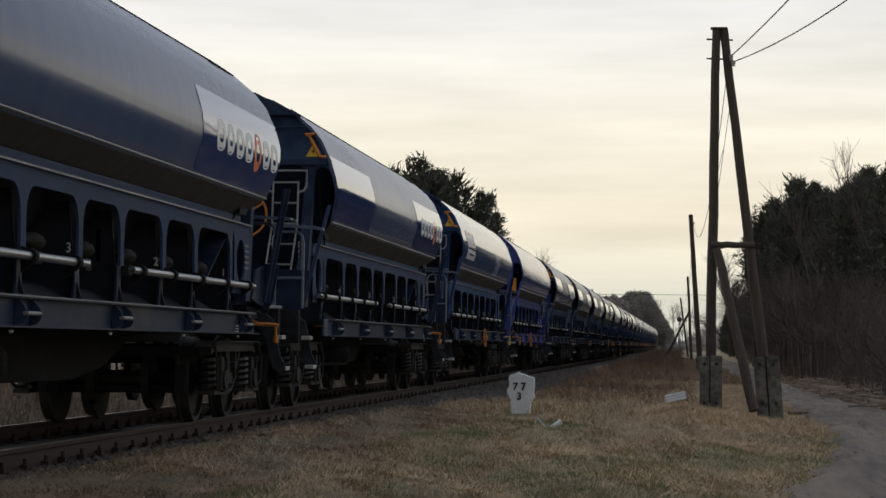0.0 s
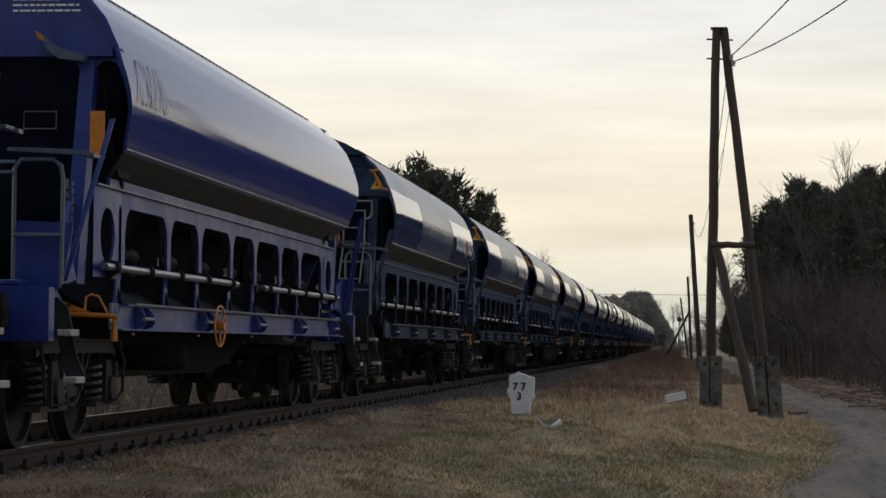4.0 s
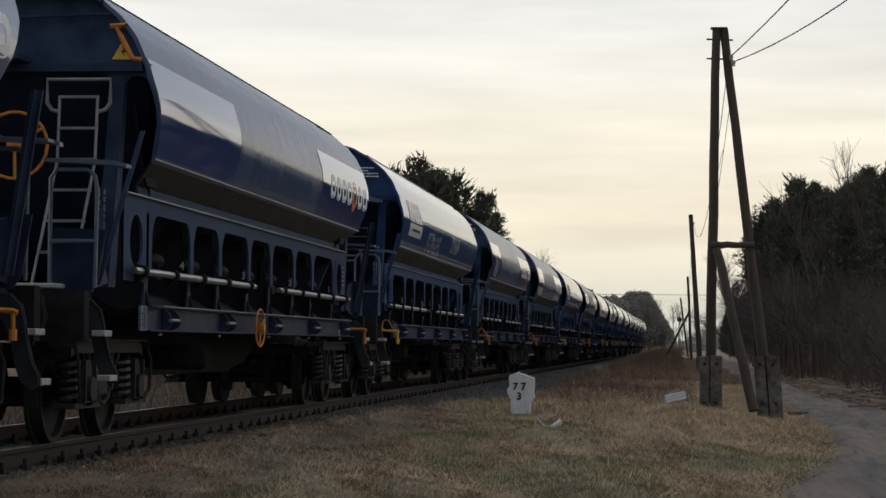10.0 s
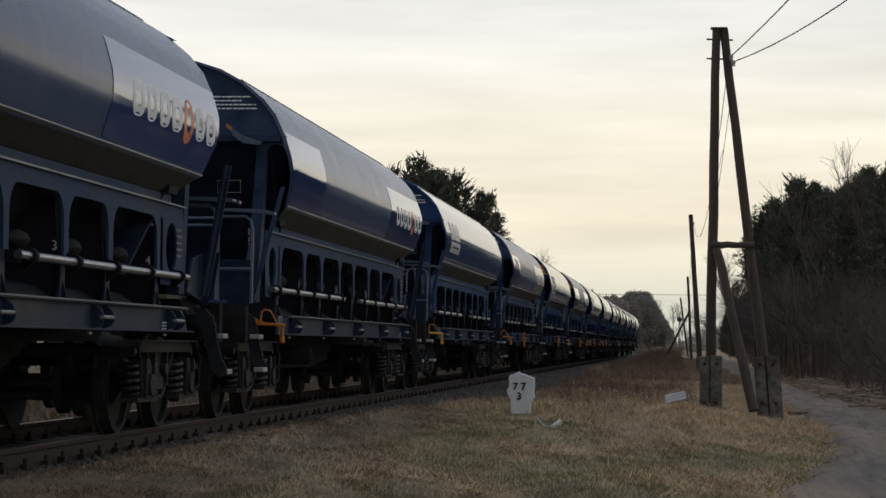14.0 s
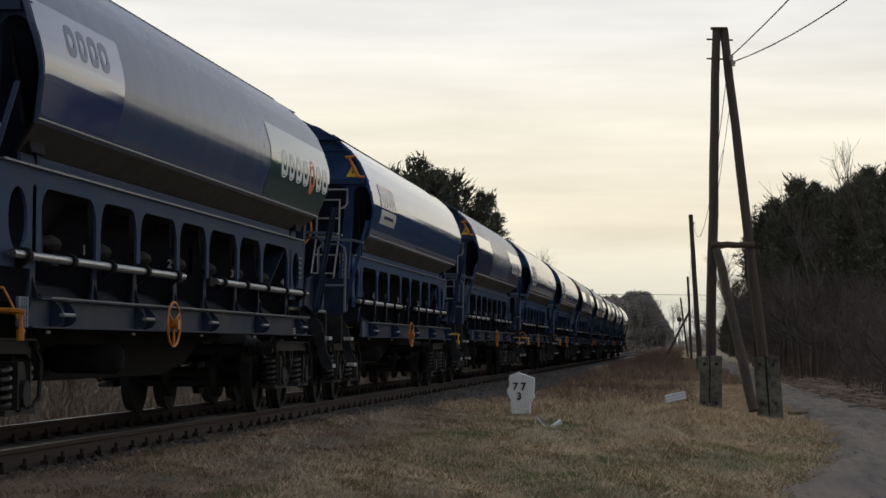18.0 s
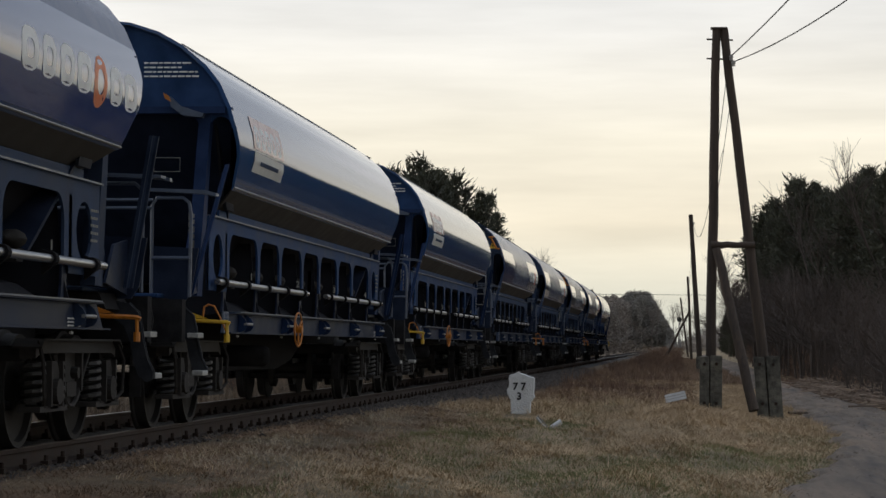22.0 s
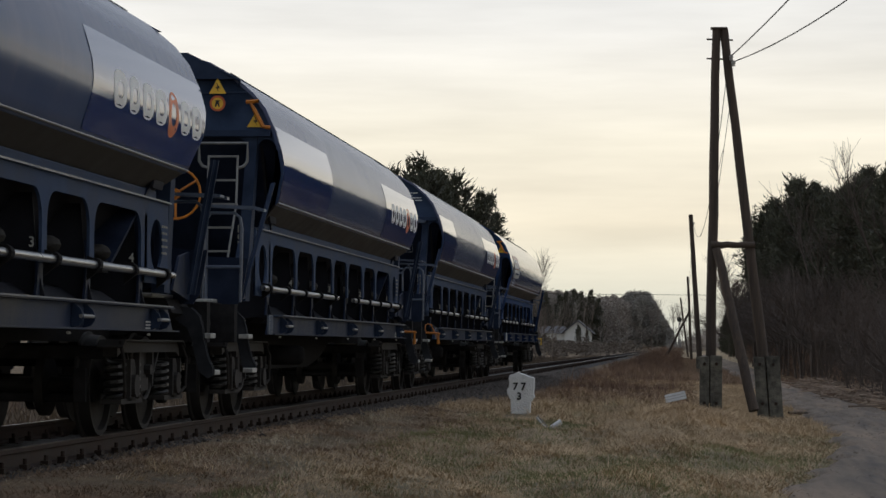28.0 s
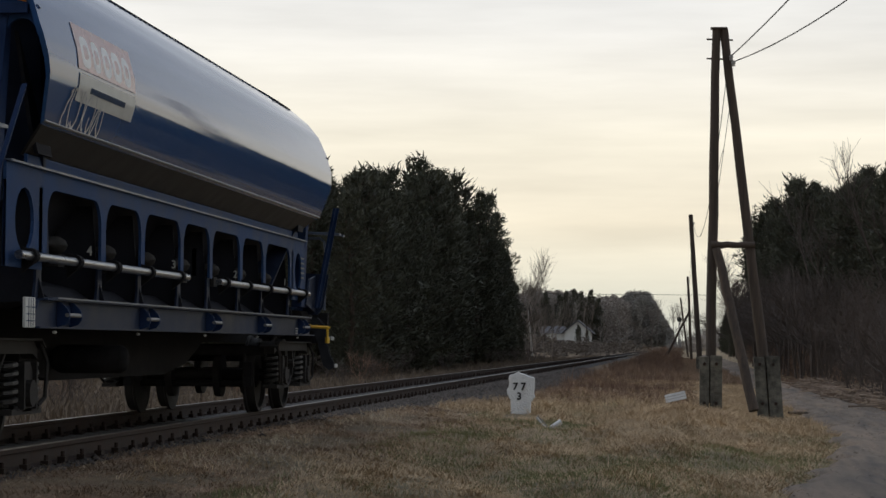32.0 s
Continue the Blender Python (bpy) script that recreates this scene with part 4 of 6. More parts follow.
def roof_rail_geo(cover=True):
    """Toothed edge strip of the roof cover, with the raised end of the cover."""
    g = Geo()
    g.prism([(0.84, 3.95), (0.91, 3.905), (0.92, 3.935), (0.85, 3.98)], "y", -6.7, 6.3)
    for k in range(64):
        y = -6.6 + k * 0.2
        g.prism([(0.90, 3.915), (0.95, 3.885), (0.95, 3.915), (0.905, 3.945)], "y", y, y + 0.09)
    if cover:
        g.prism([(0.80, 3.97), (0.99, 3.85), (1.0, 3.88), (0.82, 4.0)], "y", 5.6, 6.9)
    return g


def hood_geo():
    g = Geo().pipe([(-1.12, 7.14, 3.70), (0, 7.2, 3.66), (1.12, 7.14, 3.62)], 0.014)
    g.prism([(-1.05, 3.85), (1.05, 3.85), (0.45, 4.15), (-0.45, 4.15)], "y", 7.08, 7.2)
    g.box(-0.2, 1.0, 7.1, 7.5, 3.38, 3.42)
    g.box(-0.4, 0.9, 7.1, 7.45, 3.28, 3.32)
    g.pipe([(-1.02, 7.12, 3.78), (-1.06, 7.2, 3.83), (-0.84, 7.2, 3.94), (-0.72, 7.12, 3.95)], 0.016)
    return g


def bogie_side_geo():
    g = Geo()
    g.prism([(-1.32, 0.80), (-1.22, 0.86), (1.22, 0.86), (1.32, 0.80), (1.32, 0.72), (1.18, 0.76), (-1.18, 0.76), (-1.32, 0.72)], "x", 0.93, 1.06)
    g.prism([(-1.36, 0.80), (-1.25, 0.862), (1.25, 0.862), (1.36, 0.80), (1.36, 0.815), (1.25, 0.878), (-1.25, 0.878), (-1.36, 0.815)], "x", 0.88, 1.12)
    arc = [(0.30 * math.sin(a), 0.58 - 0.26 * math.cos(a)) for a in [-1.3 + 0.26 * k for k in range(11)]]
    web = [(-0.58, 0.76), (-0.40, 0.60)] + arc + [(0.40, 0.60), (0.58, 0.76)]
    g.prism(web, "x", 0.93, 0.97)
    g.pipe([(1.0, y, z) for y, z in web], 0.022, 6)
    g.box(0.96, 1.03, -0.30, -0.25, 0.44, 0.76)
    g.box(0.96, 1.03, 0.25, 0.30, 0.44, 0.76)
    g.box(0.97, 1.01, -0.16, 0.16, 0.40, 0.52)
    for c in (-0.9, 0.9):
        g.prism([(c - 0.13, 0.32), (c + 0.13, 0.32), (c + 0.15, 0.62), (c + 0.08, 0.70), (c - 0.08, 0.70), (c - 0.15, 0.62)], "x", 0.90, 1.10)
        g.rod((1.10, c, 0.46), (1.15, c, 0.46), 0.105, 12)
        g.prism([(c - 0.42, 0.30), (c + 0.42, 0.30), (c + 0.42, 0.345), (c - 0.42, 0.345)], "x", 0.92, 1.10)
        g.prism([(c - 0.19, 0.34), (c - 0.155, 0.34), (c - 0.155, 0.70), (c - 0.19, 0.70)], "x", 0.95, 1.13)
        g.prism([(c + 0.155, 0.34), (c + 0.19, 0.34), (c + 0.19, 0.70), (c + 0.155, 0.70)], "x", 0.95, 1.13)
    g.rod((1.06, -0.2, 0.6), (1.12, -0.2, 0.6), 0.05, 8)
    g.pipe([(1.08, -1.3, 0.86), (1.13, -1.36, 0.7), (1.13, -1.3, 0.42), (1.1, -1.2, 0.36)], 0.018)
    g.pipe([(1.08, 1.3, 0.86), (1.13, 1.36, 0.7), (1.13, 1.3, 0.42), (1.1, 1.2, 0.36)], 0.018)
    return g


def bolster_geo():
    g = Geo().box(-0.95, 0.95, -0.25, 0.25, 0.62, 0.84)
    for c in (-1.25, 1.25):
        g.box(-0.95, 0.95, c - 0.06, c + 0.06, 0.7, 0.82)
        g.rod((-0.8, c * 0.86, 0.35), (0.8, c * 0.86, 0.35), 0.04, 8)
    for c in (-0.9, 0.9):
        for s in (-0.75, 0.75):
            for e in (-0.5, 0.5):
                g.box(s - 0.05, s + 0.05, c + e - 0.03, c + e + 0.03, 0.32, 0.62)
    return g


def spring_geo():
    turns, n = 5, 9
    pts = [(0.085 * math.cos(2 * math.pi * i / n), 0.085 * math.sin(2 * math.pi * i / n), 0.335 * i / (turns * n)) for i in range(turns * n + 1)]
    return Geo().pipe(pts, 0.021, 5)


def wheelset_geo():
    g = Geo()
    for s in (-1, 1):
        rings = [(0.62, 0.10), (0.655, 0.12), (0.67, 0.40), (0.675, 0.49), (0.70, 0.492), (0.715, 0.463), (0.815, 0.455), (0.815, 0.41), (0.765, 0.395), (0.755, 0.2), (0.80, 0.12), (0.81, 0.08)]
        g.lathe([(s * x, r) for x, r in rings], seg=28)
    g.rod((-0.95, 0, 0), (0.95, 0, 0), 0.075, 12)
    for s in (-0.3, 0.3):
        g.lathe([(s - 0.04, 0.08), (s - 0.04, 0.28), (s + 0.04, 0.28), (s + 0.04, 0.08)], seg=20)
    return g


def tank_geo():
    g = Geo().lathe([(0.35, 0.05), (0.38, 0.10), (0.44, 0.13), (1.0, 0.13), (1.05, 0.10), (1.07, 0.05)], seg=16)
    return g


def skin_strip(y0, y1, z0, z1, lift):
    """A film on the curved side: rows follow the profile and its slanted ends."""
    g = Geo()
    rows, cols = 12, 6
    for i in range(rows + 1):
        z = z0 + (z1 - z0) * i / rows
        h = half_len(z) - 0.03
        for j in range(cols + 1):
            y = y0 + (y1 - y0) * j / cols
            g.v.append((side_x(z) + lift, max(-h, min(h, y)), z))
    for i in range(rows):
        for j in range(cols):
            a = i * (cols + 1) + j
            g.f.append((a, a + 1, a + cols + 2, a + cols + 1))
    return g


def lozenge(yc, zc, ry, rz, power, lift, hole=0.0):
    """A rounded block (or a hoop, with a hole) laid on the curved side."""
    g = Geo()
    n = 12
    for i in range(n + 1):
        v = -1 + 2 * i / n
        w = max(0.02, 1 - abs(v) ** power) ** (1 / power)
        z = zc + rz * v
        g.v += [(side_x(z) + lift, yc - ry * w, z), (side_x(z) + lift, yc, z), (side_x(z) + lift, yc + ry * w, z)]
    for i in range(n):
        a = 3 * i
        g.f += [(a, a + 1, a + 4, a + 3), (a + 1, a + 2, a + 5, a + 4)]
    return g


def hoop(yc, zc, ry, rz, thick, lift, power=3.0):
    """A thick rounded hoop laid on the curved side."""
    g = Geo()
    n = 20
    for k in range(n):
        c, q = math.cos(2 * math.pi * k / n), math.sin(2 * math.pi * k / n)
        u, v = math.copysign(abs(c) ** (2 / power), c), math.copysign(abs(q) ** (2 / power), q)
        for f in (1.0, 1.0 - thick):
            z = zc + rz * v * f
            g.v.append((side_x(z) + lift, yc + ry * u * f, z))
    g.f = [(2 * k, (2 * k + 2) % (2 * n), (2 * k + 3) % (2 * n), 2 * k + 1) for k in range(n)]
    return g


def letter_geo(y, w, z0, z1, style):
    """One plain rounded shape of the logo."""
    return hoop(y + w * 0.5, (z0 + z1) / 2, w * (0.43, 0.36, 0.40)[style % 3], (z1 - z0) / 2, 0.54, 0.0068)


def letters(key, y0, y1, z0, z1, count, parent, material, skip=()):
    w = (y1 - y0) / count
    for i in range(count):
        if i not in skip:
            put("logo_bar", shared(f"{key}_{i}", lambda i=i: letter_geo(y0 + w * i, w, z0, z1, i)), material, parent)


def scrawl_geo(y0, y1, z0, z1, seed, width=0.024):
    """Hand-sprayed strokes."""
    rs = random.Random(seed)
    g = Geo()
    n = 8
    for i in range(n):
        c = y0 + (y1 - y0) * (i + 0.5) / n
        w = (y1 - y0) / n * 0.55
        pts = []
        ph = rs.uniform(0, 6)
        for k in range(13):
            t = k / 12
            pts.append((c + w * math.sin(ph + t * rs.uniform(4.5, 5.5)) * (0.6 + 0.4 * t), z0 + (z1 - z0) * (0.5 + 0.5 * math.cos(ph * 0.7 + t * 4.4 + i))))
        edge = []
        for k, (y, z) in enumerate(pts):
            (ya, za), (yb, zb) = pts[max(0, k - 1)], pts[min(len(pts) - 1, k + 1)]
            d = Vector((yb - ya, zb - za))
            o = Vector((-d.y, d.x)).normalized() * width * 0.5
            edge.append([(side_x(b) + 0.011, a, b) for a, b in ((y + o.x, z + o.y), (y - o.x, z - o.y))])
        g.add([p for e in edge for p in e], [(2 * k, 2 * k + 1, 2 * k + 3, 2 * k + 2) for k in range(len(edge) - 1)])
    return g


def warning_text_geo():
    g = Geo()
    rs = random.Random(8)
    for i, w in enumerate((0.52, 0.42, 0.56, 0.58)):
        a = 0.0
        while a < w - 0.02:
            word = min(w - a, rs.uniform(0.03, 0.09))
            g.box(-0.54 - a - word, -0.54 - a, 7.085, 7.088, 3.719 - i * 0.046, 3.735 - i * 0.046)
            a += word + 0.013
    return g


def data_text_geo():
    g = Geo()
    rs = random.Random(6)
    for i in range(5):
        y = 6.60
        while y < 6.84:
            w = rs.uniform(0.02, 0.07)
            g.box(1.202, 1.205, y, y + w, 1.93 - i * 0.062, 1.952 - i * 0.062)
            y += w + 0.018
    return g


def post_text_geo():
    """Two upright columns of small print on the end post."""
    g = Geo()
    rs = random.Random(4)
    for x in (1.055, 1.10):
        z = 1.72
        while z < 2.16:
            h = rs.uniform(0.03, 0.09)
            g.box(x, x + 0.016, 7.24, 7.246, z, z + h)
            z += h + 0.02
    return g


def label_grid_geo():
    g = Geo()
    for k in range(3):
        g.box(1.386, 1.389, -6.99, -6.75, 1.0 + 0.05 * k, 1.006 + 0.05 * k)
        g.box(1.386, 1.389, -6.93 + 0.06 * k, -6.924 + 0.06 * k, 0.96, 1.17)
    return g


def panel_text_geo():
    g = Geo()
    for i in range(3):
        g.box(1.342, 1.345, 5.35, 5.75, 1.03 - i * 0.028, 1.042 - i * 0.028)
    return g


MIRROR = pose(0, 0, 0, 0, 0, 180)


def wagon(flip, livery, wheel=0.0, tags=()):
    """One four-axle hopper wagon. Its ladder end is at -y; flip turns it about. wheel: where its hand wheel sits, if any."""
    skin, frame_mat, panel_mat, label = livery
    tail = ("tail",) in tags
    top = thing("hopper_wagon", label, "hopper wagon", "wagons of the freight train")
    fr, dk = M[frame_mat], M["dark"]
    fd = M[{"frame": "frame_dark", "frame_navy": "navy_dark"}.get(frame_mat, frame_mat)]
    body = put("body", shared("body_shell", shell_geo, smooth=True), M[skin], top)
    for turn in (0, 1):
        at = MIRROR if turn else None
        # Added pale strip that stands for the highlight on the fold.
        put("crease_bead", shared("crease_bead", crease_highlight_geo, smooth=True), M["galv"], body, "pale strip painted as the highlight on the folded edge", at)
        put("lower_plate", shared("lower_plate", skirt_geo), M["skirt"], body, "brown-black lower side plate", at)
        put("roof_rail", shared("roof_rail_low" if flip else "roof_rail", lambda: roof_rail_geo(not flip)), M["galv"] if flip else M["under"], body, at=at)
        beam = put("side_girder", shared("side_girder", beam_geo), fr, top, "girder with a row of arched openings", at)
        tagged(put("lettering", shared("data_text", data_text_geo), M["stencil"], beam), kind="stuff")
        # Paler than the girder: its bright edge line is painted on.
        put("girder_flange", shared("girder_flange", girder_flange_geo), M["tube"], beam, "girder flange edge, paled as a painted highlight")
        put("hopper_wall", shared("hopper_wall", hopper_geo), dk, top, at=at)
        for i, (a, b) in enumerate(WINDOWS):
            c = (a + b) / 2
            put("roller", shared("roller", roller_geo, smooth=True), M["roller"], beam, "dusty grey roller", at=pose(0, c + 0.1, 0))
        for c in (-5.88, -3.94, -2.445, -0.73, 0.73, 2.445, 3.94, 5.88):
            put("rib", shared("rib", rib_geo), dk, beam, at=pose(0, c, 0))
            if abs(c) < 5.5:
                put("opening_rim", shared("opening_rim", opening_highlight_geo), M["tube"], beam)
            put("stay", shared("stay", pier_foot_geo), M["sole"] if skin != "cobalt" else fr, beam, at=pose(0, c, 0))
        for text, y in (("4", -4.9), ("3", -1.6), ("2", 1.6), ("1", 4.9)):
            if turn == 0:
                num = text
            else:
                num = {"4": "1", "3": "2", "2": "3", "1": "4"}[text]
            put("hatch_number", text_mesh(num, 0.11), M["stencil"], beam, "dim stencilled number", at=pose(1.20, y + 0.48, 1.60, 90, 0, 48))
        for y0 in (-6.8, 0.8):
            sh = put("hatch_shaft", shared("hatch_shaft", shaft_geo, smooth=True), M["shaft"], top, "bright steel shaft", (MIRROR if turn else Matrix()) @ pose(0, y0, 0))
            for k in range(5):
                put("bearing", shared("bearing", collar_geo), M["under"], sh, at=pose(0, 0.35 + 1.32 * k, 0))
        sole = put("sole_bar", shared("sole_bar", sole_geo), M["sole"] if skin != "cobalt" else fd, top, at=at)
        # The lit upper edge of the sill, put into a paler colour.
        put("top_flange", shared("top_flange", flange_geo), M["tube"], sole, "sill flange edge, brightened as a painted highlight")
        tagged(put("lettering", shared("panel_text", panel_text_geo), M["plate"], sole), kind="stuff")
        for c in (-5.75, -2.95, 0.0, 2.95, 5.75):
            br = put("lashing_bracket", shared("lashing_bracket", bracket_geo), fd, sole, at=pose(0, c, 0))
            put("lashing_bar", shared("lashing_bar", bracket_bar_geo, smooth=True), M["galv"], sole, at=pose(0, c, 0))
            put("release_knob", shared("release_knob", knob_geo), M["tread"], sole, at=pose(0, c - 0.35, 0))
        # livery films
        for piece in tags:
            kind = piece[0]
            if kind == "blank":
                put("glossy_panel", shared("panel_front_short" if flip else "panel_front", lambda: skin_strip(-7.2, -4.35 if flip else -3.1, 2.5, 3.32, 0.005), smooth=True), M[panel_mat], body, "clean glossy rectangle", at)
            if kind == "word":
                pn = put("glossy_panel", shared("panel_rear", lambda: skin_strip(2.6, 7.2, 2.5, 3.32, 0.005), smooth=True), M[panel_mat], body, "clean glossy rectangle", at)
                letters("word", 3.25, 6.85, 2.75, 3.06, 7, pn, M["white"], (4,))
                put("logo_dot", shared("logo_dot", lambda: hoop(5.56, 2.89, 0.21, 0.205, 0.5, 0.0068, 2.2)), M["logo_orange"], pn, "orange logo spot")
            if kind == "ghost" and turn == int(flip):
                fp = put("faded_panel", shared("faded_panel", lambda: skin_strip(-7.2, -4.45, 2.5, 3.3, 0.005), smooth=True), M["panel"], body, "rectangle of removed lettering", at)
                letters("ghost", -6.3, -4.9, 2.98, 3.22, 4, fp, M["slate"])
            if kind == "sign":
                pn = put("logo_board", shared("logo_board", lambda: skin_strip(-6.15, -4.25, 2.92, 3.27, 0.006), smooth=True), M["red"], body, "faded red logo board", at)
                letters("board", -6.05, -4.35, 2.945, 3.19, 5, pn, M["white"])
                pl = put("sign_plate", shared("sign_plate", lambda: skin_strip(-6.1, -4.25, 2.68, 2.89, 0.006), smooth=True), M["plate"], body, "pale plate with a grey line", at)
                put("lettering", shared("sign_line", lambda: skin_strip(-5.75, -4.6, 2.765, 2.81, 0.010)), M["frame"], pl)
            if kind == "spray" and turn == int(flip):
                y0, y1, z0, z1 = piece[1:5]
                if flip:
                    y0, y1 = -y1, -y0
                    # the near side of a turned wagon mirrors its length
                y0, y1 = (y0, y1) if not flip else (-y1, -y0)
                put("graffiti", scrawl_geo(y0, y1, z0, z1, int(100 * (y0 + z0))).mesh("graffiti"), M["spray"], body, "silver sprayed scrawl", at)
    # ends: e = -1 ladder end, e = 1 text end (built at +y, turned for the other)
    for e in (-1, 1):
        at = MIRROR if e < 0 else None
        sh = put("end_sheet", shared("end_sheet", end_sheet_geo), fr, top, at=at)
        put("end_slope", shared("end_slope", end_slope_geo), M["sole"], top, at=at)
        for s in (1, -1):
            mir = Matrix.Diagonal((s, 1, 1, 1))
            suffix = "_a" if s > 0 else "_b"

            def sided(fn, mir=mir):
                def make():
                    g = fn()
                    g.v = [tuple(mir @ Vector(p)) for p in g.v]
                    return g
                return make
            put("end_post", shared("end_post" + suffix, sided(end_post_geo)), fd, top, at=at)
            tagged(put("lettering", shared("post_text" + suffix, sided(post_text_geo)), M["stencil"], top, "small pale print on the end post", at), kind="stuff")
            put("slot_arch", shared("slot_arch" + suffix, sided(slot_arch_geo)), fr, top, at=at)
            put("recess_corner", shared("recess_corner" + suffix, sided(recess_corner_geo)), fd, top, at=at)
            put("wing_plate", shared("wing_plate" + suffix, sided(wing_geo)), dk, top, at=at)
            put("slanted_post", shared("slanted_post" + suffix, sided(slant_post_geo)), fd, top, at=at)
            put("post_rail", shared("post_rail" + suffix, sided(post_rail_geo), smooth=True), M["tube"], top, at=at)
            put("guard_hoop", shared("guard_hoop" + suffix, sided(guard_hoop_geo), smooth=True), M["tube"], top, at=at)
            st = put("corner_step", shared("corner_step" + suffix, sided(step_geo)), M["step"], top, "curved dark step plate", at=at)
            put("tread", shared("upper_tread" + suffix, sided(lambda: tread_geo(0.95, 1.37)), 0.006), M["tread"], st, "worn pale tread")
            put("tread", shared("lower_tread" + suffix, sided(lambda: tread_geo(0.585, 1.42)), 0.006), M["tread"], st, "worn pale tread")
            put("gusset", shared("gusset" + suffix, sided(gusset_geo)), M["sole"] if skin != "cobalt" else fr, top, "grimy dark step plate", at)
            if e > 0:
                lp = put("lever_plate", shared("lever_plate" + suffix, sided(lever_plate_geo)), M["orange" if skin != "navy" else "yellow"], top, "striped warning plate", at)
                put("stripe", shared("lever_stripe" + suffix, sided(lever_stripe_geo)), M["ink"], lp)
                if flip:
                    put("hook_rod", shared("hook_rod" + suffix, sided(hook_rod_geo), smooth=True), M["orange"], top, "bent orange pull rod", at)
                put("brake_lever", shared("brake_lever" + suffix, sided(brake_bar_geo), smooth=True), M["orange" if skin != "navy" else "yellow"], top, "orange brake lever" if skin != "navy" else "yellow brake lever", at)
            put("buffer", shared("buffer", buffer_geo, smooth=True), M["under"], top, at=(MIRROR if e < 0 else Matrix()) @ pose(s * 0.875, 0, 1.06))
        put("end_beam", shared("end_beam", lambda: Geo().box(-1.40, 1.40, 7.04, 7.16, 3.20, 3.27)), fd, top, at=at)
        put("platform", shared("platform", platform_geo, 0.008), M["tread"] if e < 0 else fr, top, at=at)
        put("headstock", shared("headstock", headstock_geo), M["under"] if skin != "cobalt" else fr, top, at=at)
        put("coupling", shared("coupling", coupling_geo), M["under"], top, at=at)
        put("brake_hose", shared("brake_hose", hose_geo, smooth=True), M["under"], top, at=at)
        if e > 0:
            for z in (2.25, 2.17):
                put("cross_rail", shared(f"cross_rail_{z}", lambda: cross_rail_geo(z), smooth=True), M["tube"], top, at=at)
        if e < 0:
            put("ladder", shared("ladder", ladder_geo, smooth=True), M["galv"], top, "pale metal ladder", at)
            put("hood", shared("hood", hood_geo), fd, top, at=at)
            hw = put("brake_wheel", shared("brake_wheel", lambda: handwheel_geo(0.285, 0.014), smooth=True), M["orange"], top, "orange handbrake wheel", at=MIRROR @ pose(-0.41, 7.6, 2.52))
            put("lever", shared("lever", lever_geo, smooth=True), M["orange"], top, "orange hatch lever", at)
            sg = put("warning_sign", shared("warning_sign", lambda: triangle_geo(0.10)), M["yellow"], sh, at=pose(-1.22, 7.085, 3.37))
            put("bolt_mark", shared("bolt_mark", bolt_geo), M["ink"], sg)
            if "signs" in [p[0] for p in tags]:
                spots, xr_ = ((-0.66, -0.88), -0.66) if ("pair",) in tags else ((-0.80,), -0.80)
                for xs_ in spots:
                    ws_ = put("warning_sign", shared("warning_sign", lambda: triangle_geo(0.10)), M["yellow"], sh, at=pose(xs_, 7.205, 3.74))
                    put("bolt_mark", shared("bolt_mark", bolt_geo), M["ink"], ws_)
                rd = put("round_sign", shared("round_sign", lambda: Geo().rod((0, 0, 0), (0, 0.006, 0), 0.09, 20)), M["sign_red"], sh, at=pose(xr_, 7.205, 3.57))
                put("sign_face", shared("sign_face", lambda: Geo().rod((0, 0.006, 0), (0, 0.009, 0), 0.066, 16)), M["yellow"], rd)
                put("sign_mark", shared("sign_mark", lambda: Geo().prism([(-0.03, -0.04), (-0.012, -0.04), (0.0, -0.005), (0.014, -0.04), (0.032, -0.04), (0.018, 0.02), (0.03, 0.035), (-0.03, 0.035), (-0.018, 0.015)], "y", 0.009, 0.011)), M["ink"], rd)
        else:
            tagged(put("warning_text", shared("warning_text", warning_text_geo), M["white"], sh, "four white lines of small print"), kind="stuff")
            if skin in ("slate", "green"):
                stack = ("stack",) in tags
                sg = put("warning_sign", shared("warning_sign", lambda: triangle_geo(0.10)), M["yellow"], sh, at=pose(-0.44, 7.085, 3.69 if stack else 3.48))
                if stack:
                    rd = put("round_sign", shared("round_sign", lambda: Geo().rod((0, 0, 0), (0, 0.006, 0), 0.09, 20)), M["sign_red"], sh, at=pose(-0.41, 7.085, 3.42))
                    put("sign_face", shared("sign_face", lambda: Geo().rod((0, 0.006, 0), (0, 0.009, 0), 0.066, 16)), M["yellow"], rd)
                put("bolt_mark", shared("bolt_mark", bolt_geo), M["ink"], sg)
            lt = put("lamp_bracket", shared("lamp_bracket", lambda: Geo().prism([(-0.84, 3.37), (-0.95, 3.27), (-1.2, 3.19), (-1.18, 3.15), (-0.98, 3.17), (-0.86, 3.26)], "y", 7.16, 7.26)), M["tube"], sh)
            put("lamp_tip", shared("lamp_tip", lambda: Geo().prism([(-0.78, 3.40), (-0.84, 3.37), (-0.86, 3.31), (-0.80, 3.34)], "y", 7.15, 7.27)), M["orange"], sh, "orange lamp tip")
            put("label_frame", shared("label_frame", lambda: Geo().pipe([(-0.68, 7.2, 2.60), (-0.95, 7.2, 2.60), (-0.95, 7.2, 2.74), (-0.68, 7.2, 2.74)], 0.006, 4, True)), M["galv"], sh)
    put("centre_sill", shared("centre_sill", sill_geo), M["under"], top)
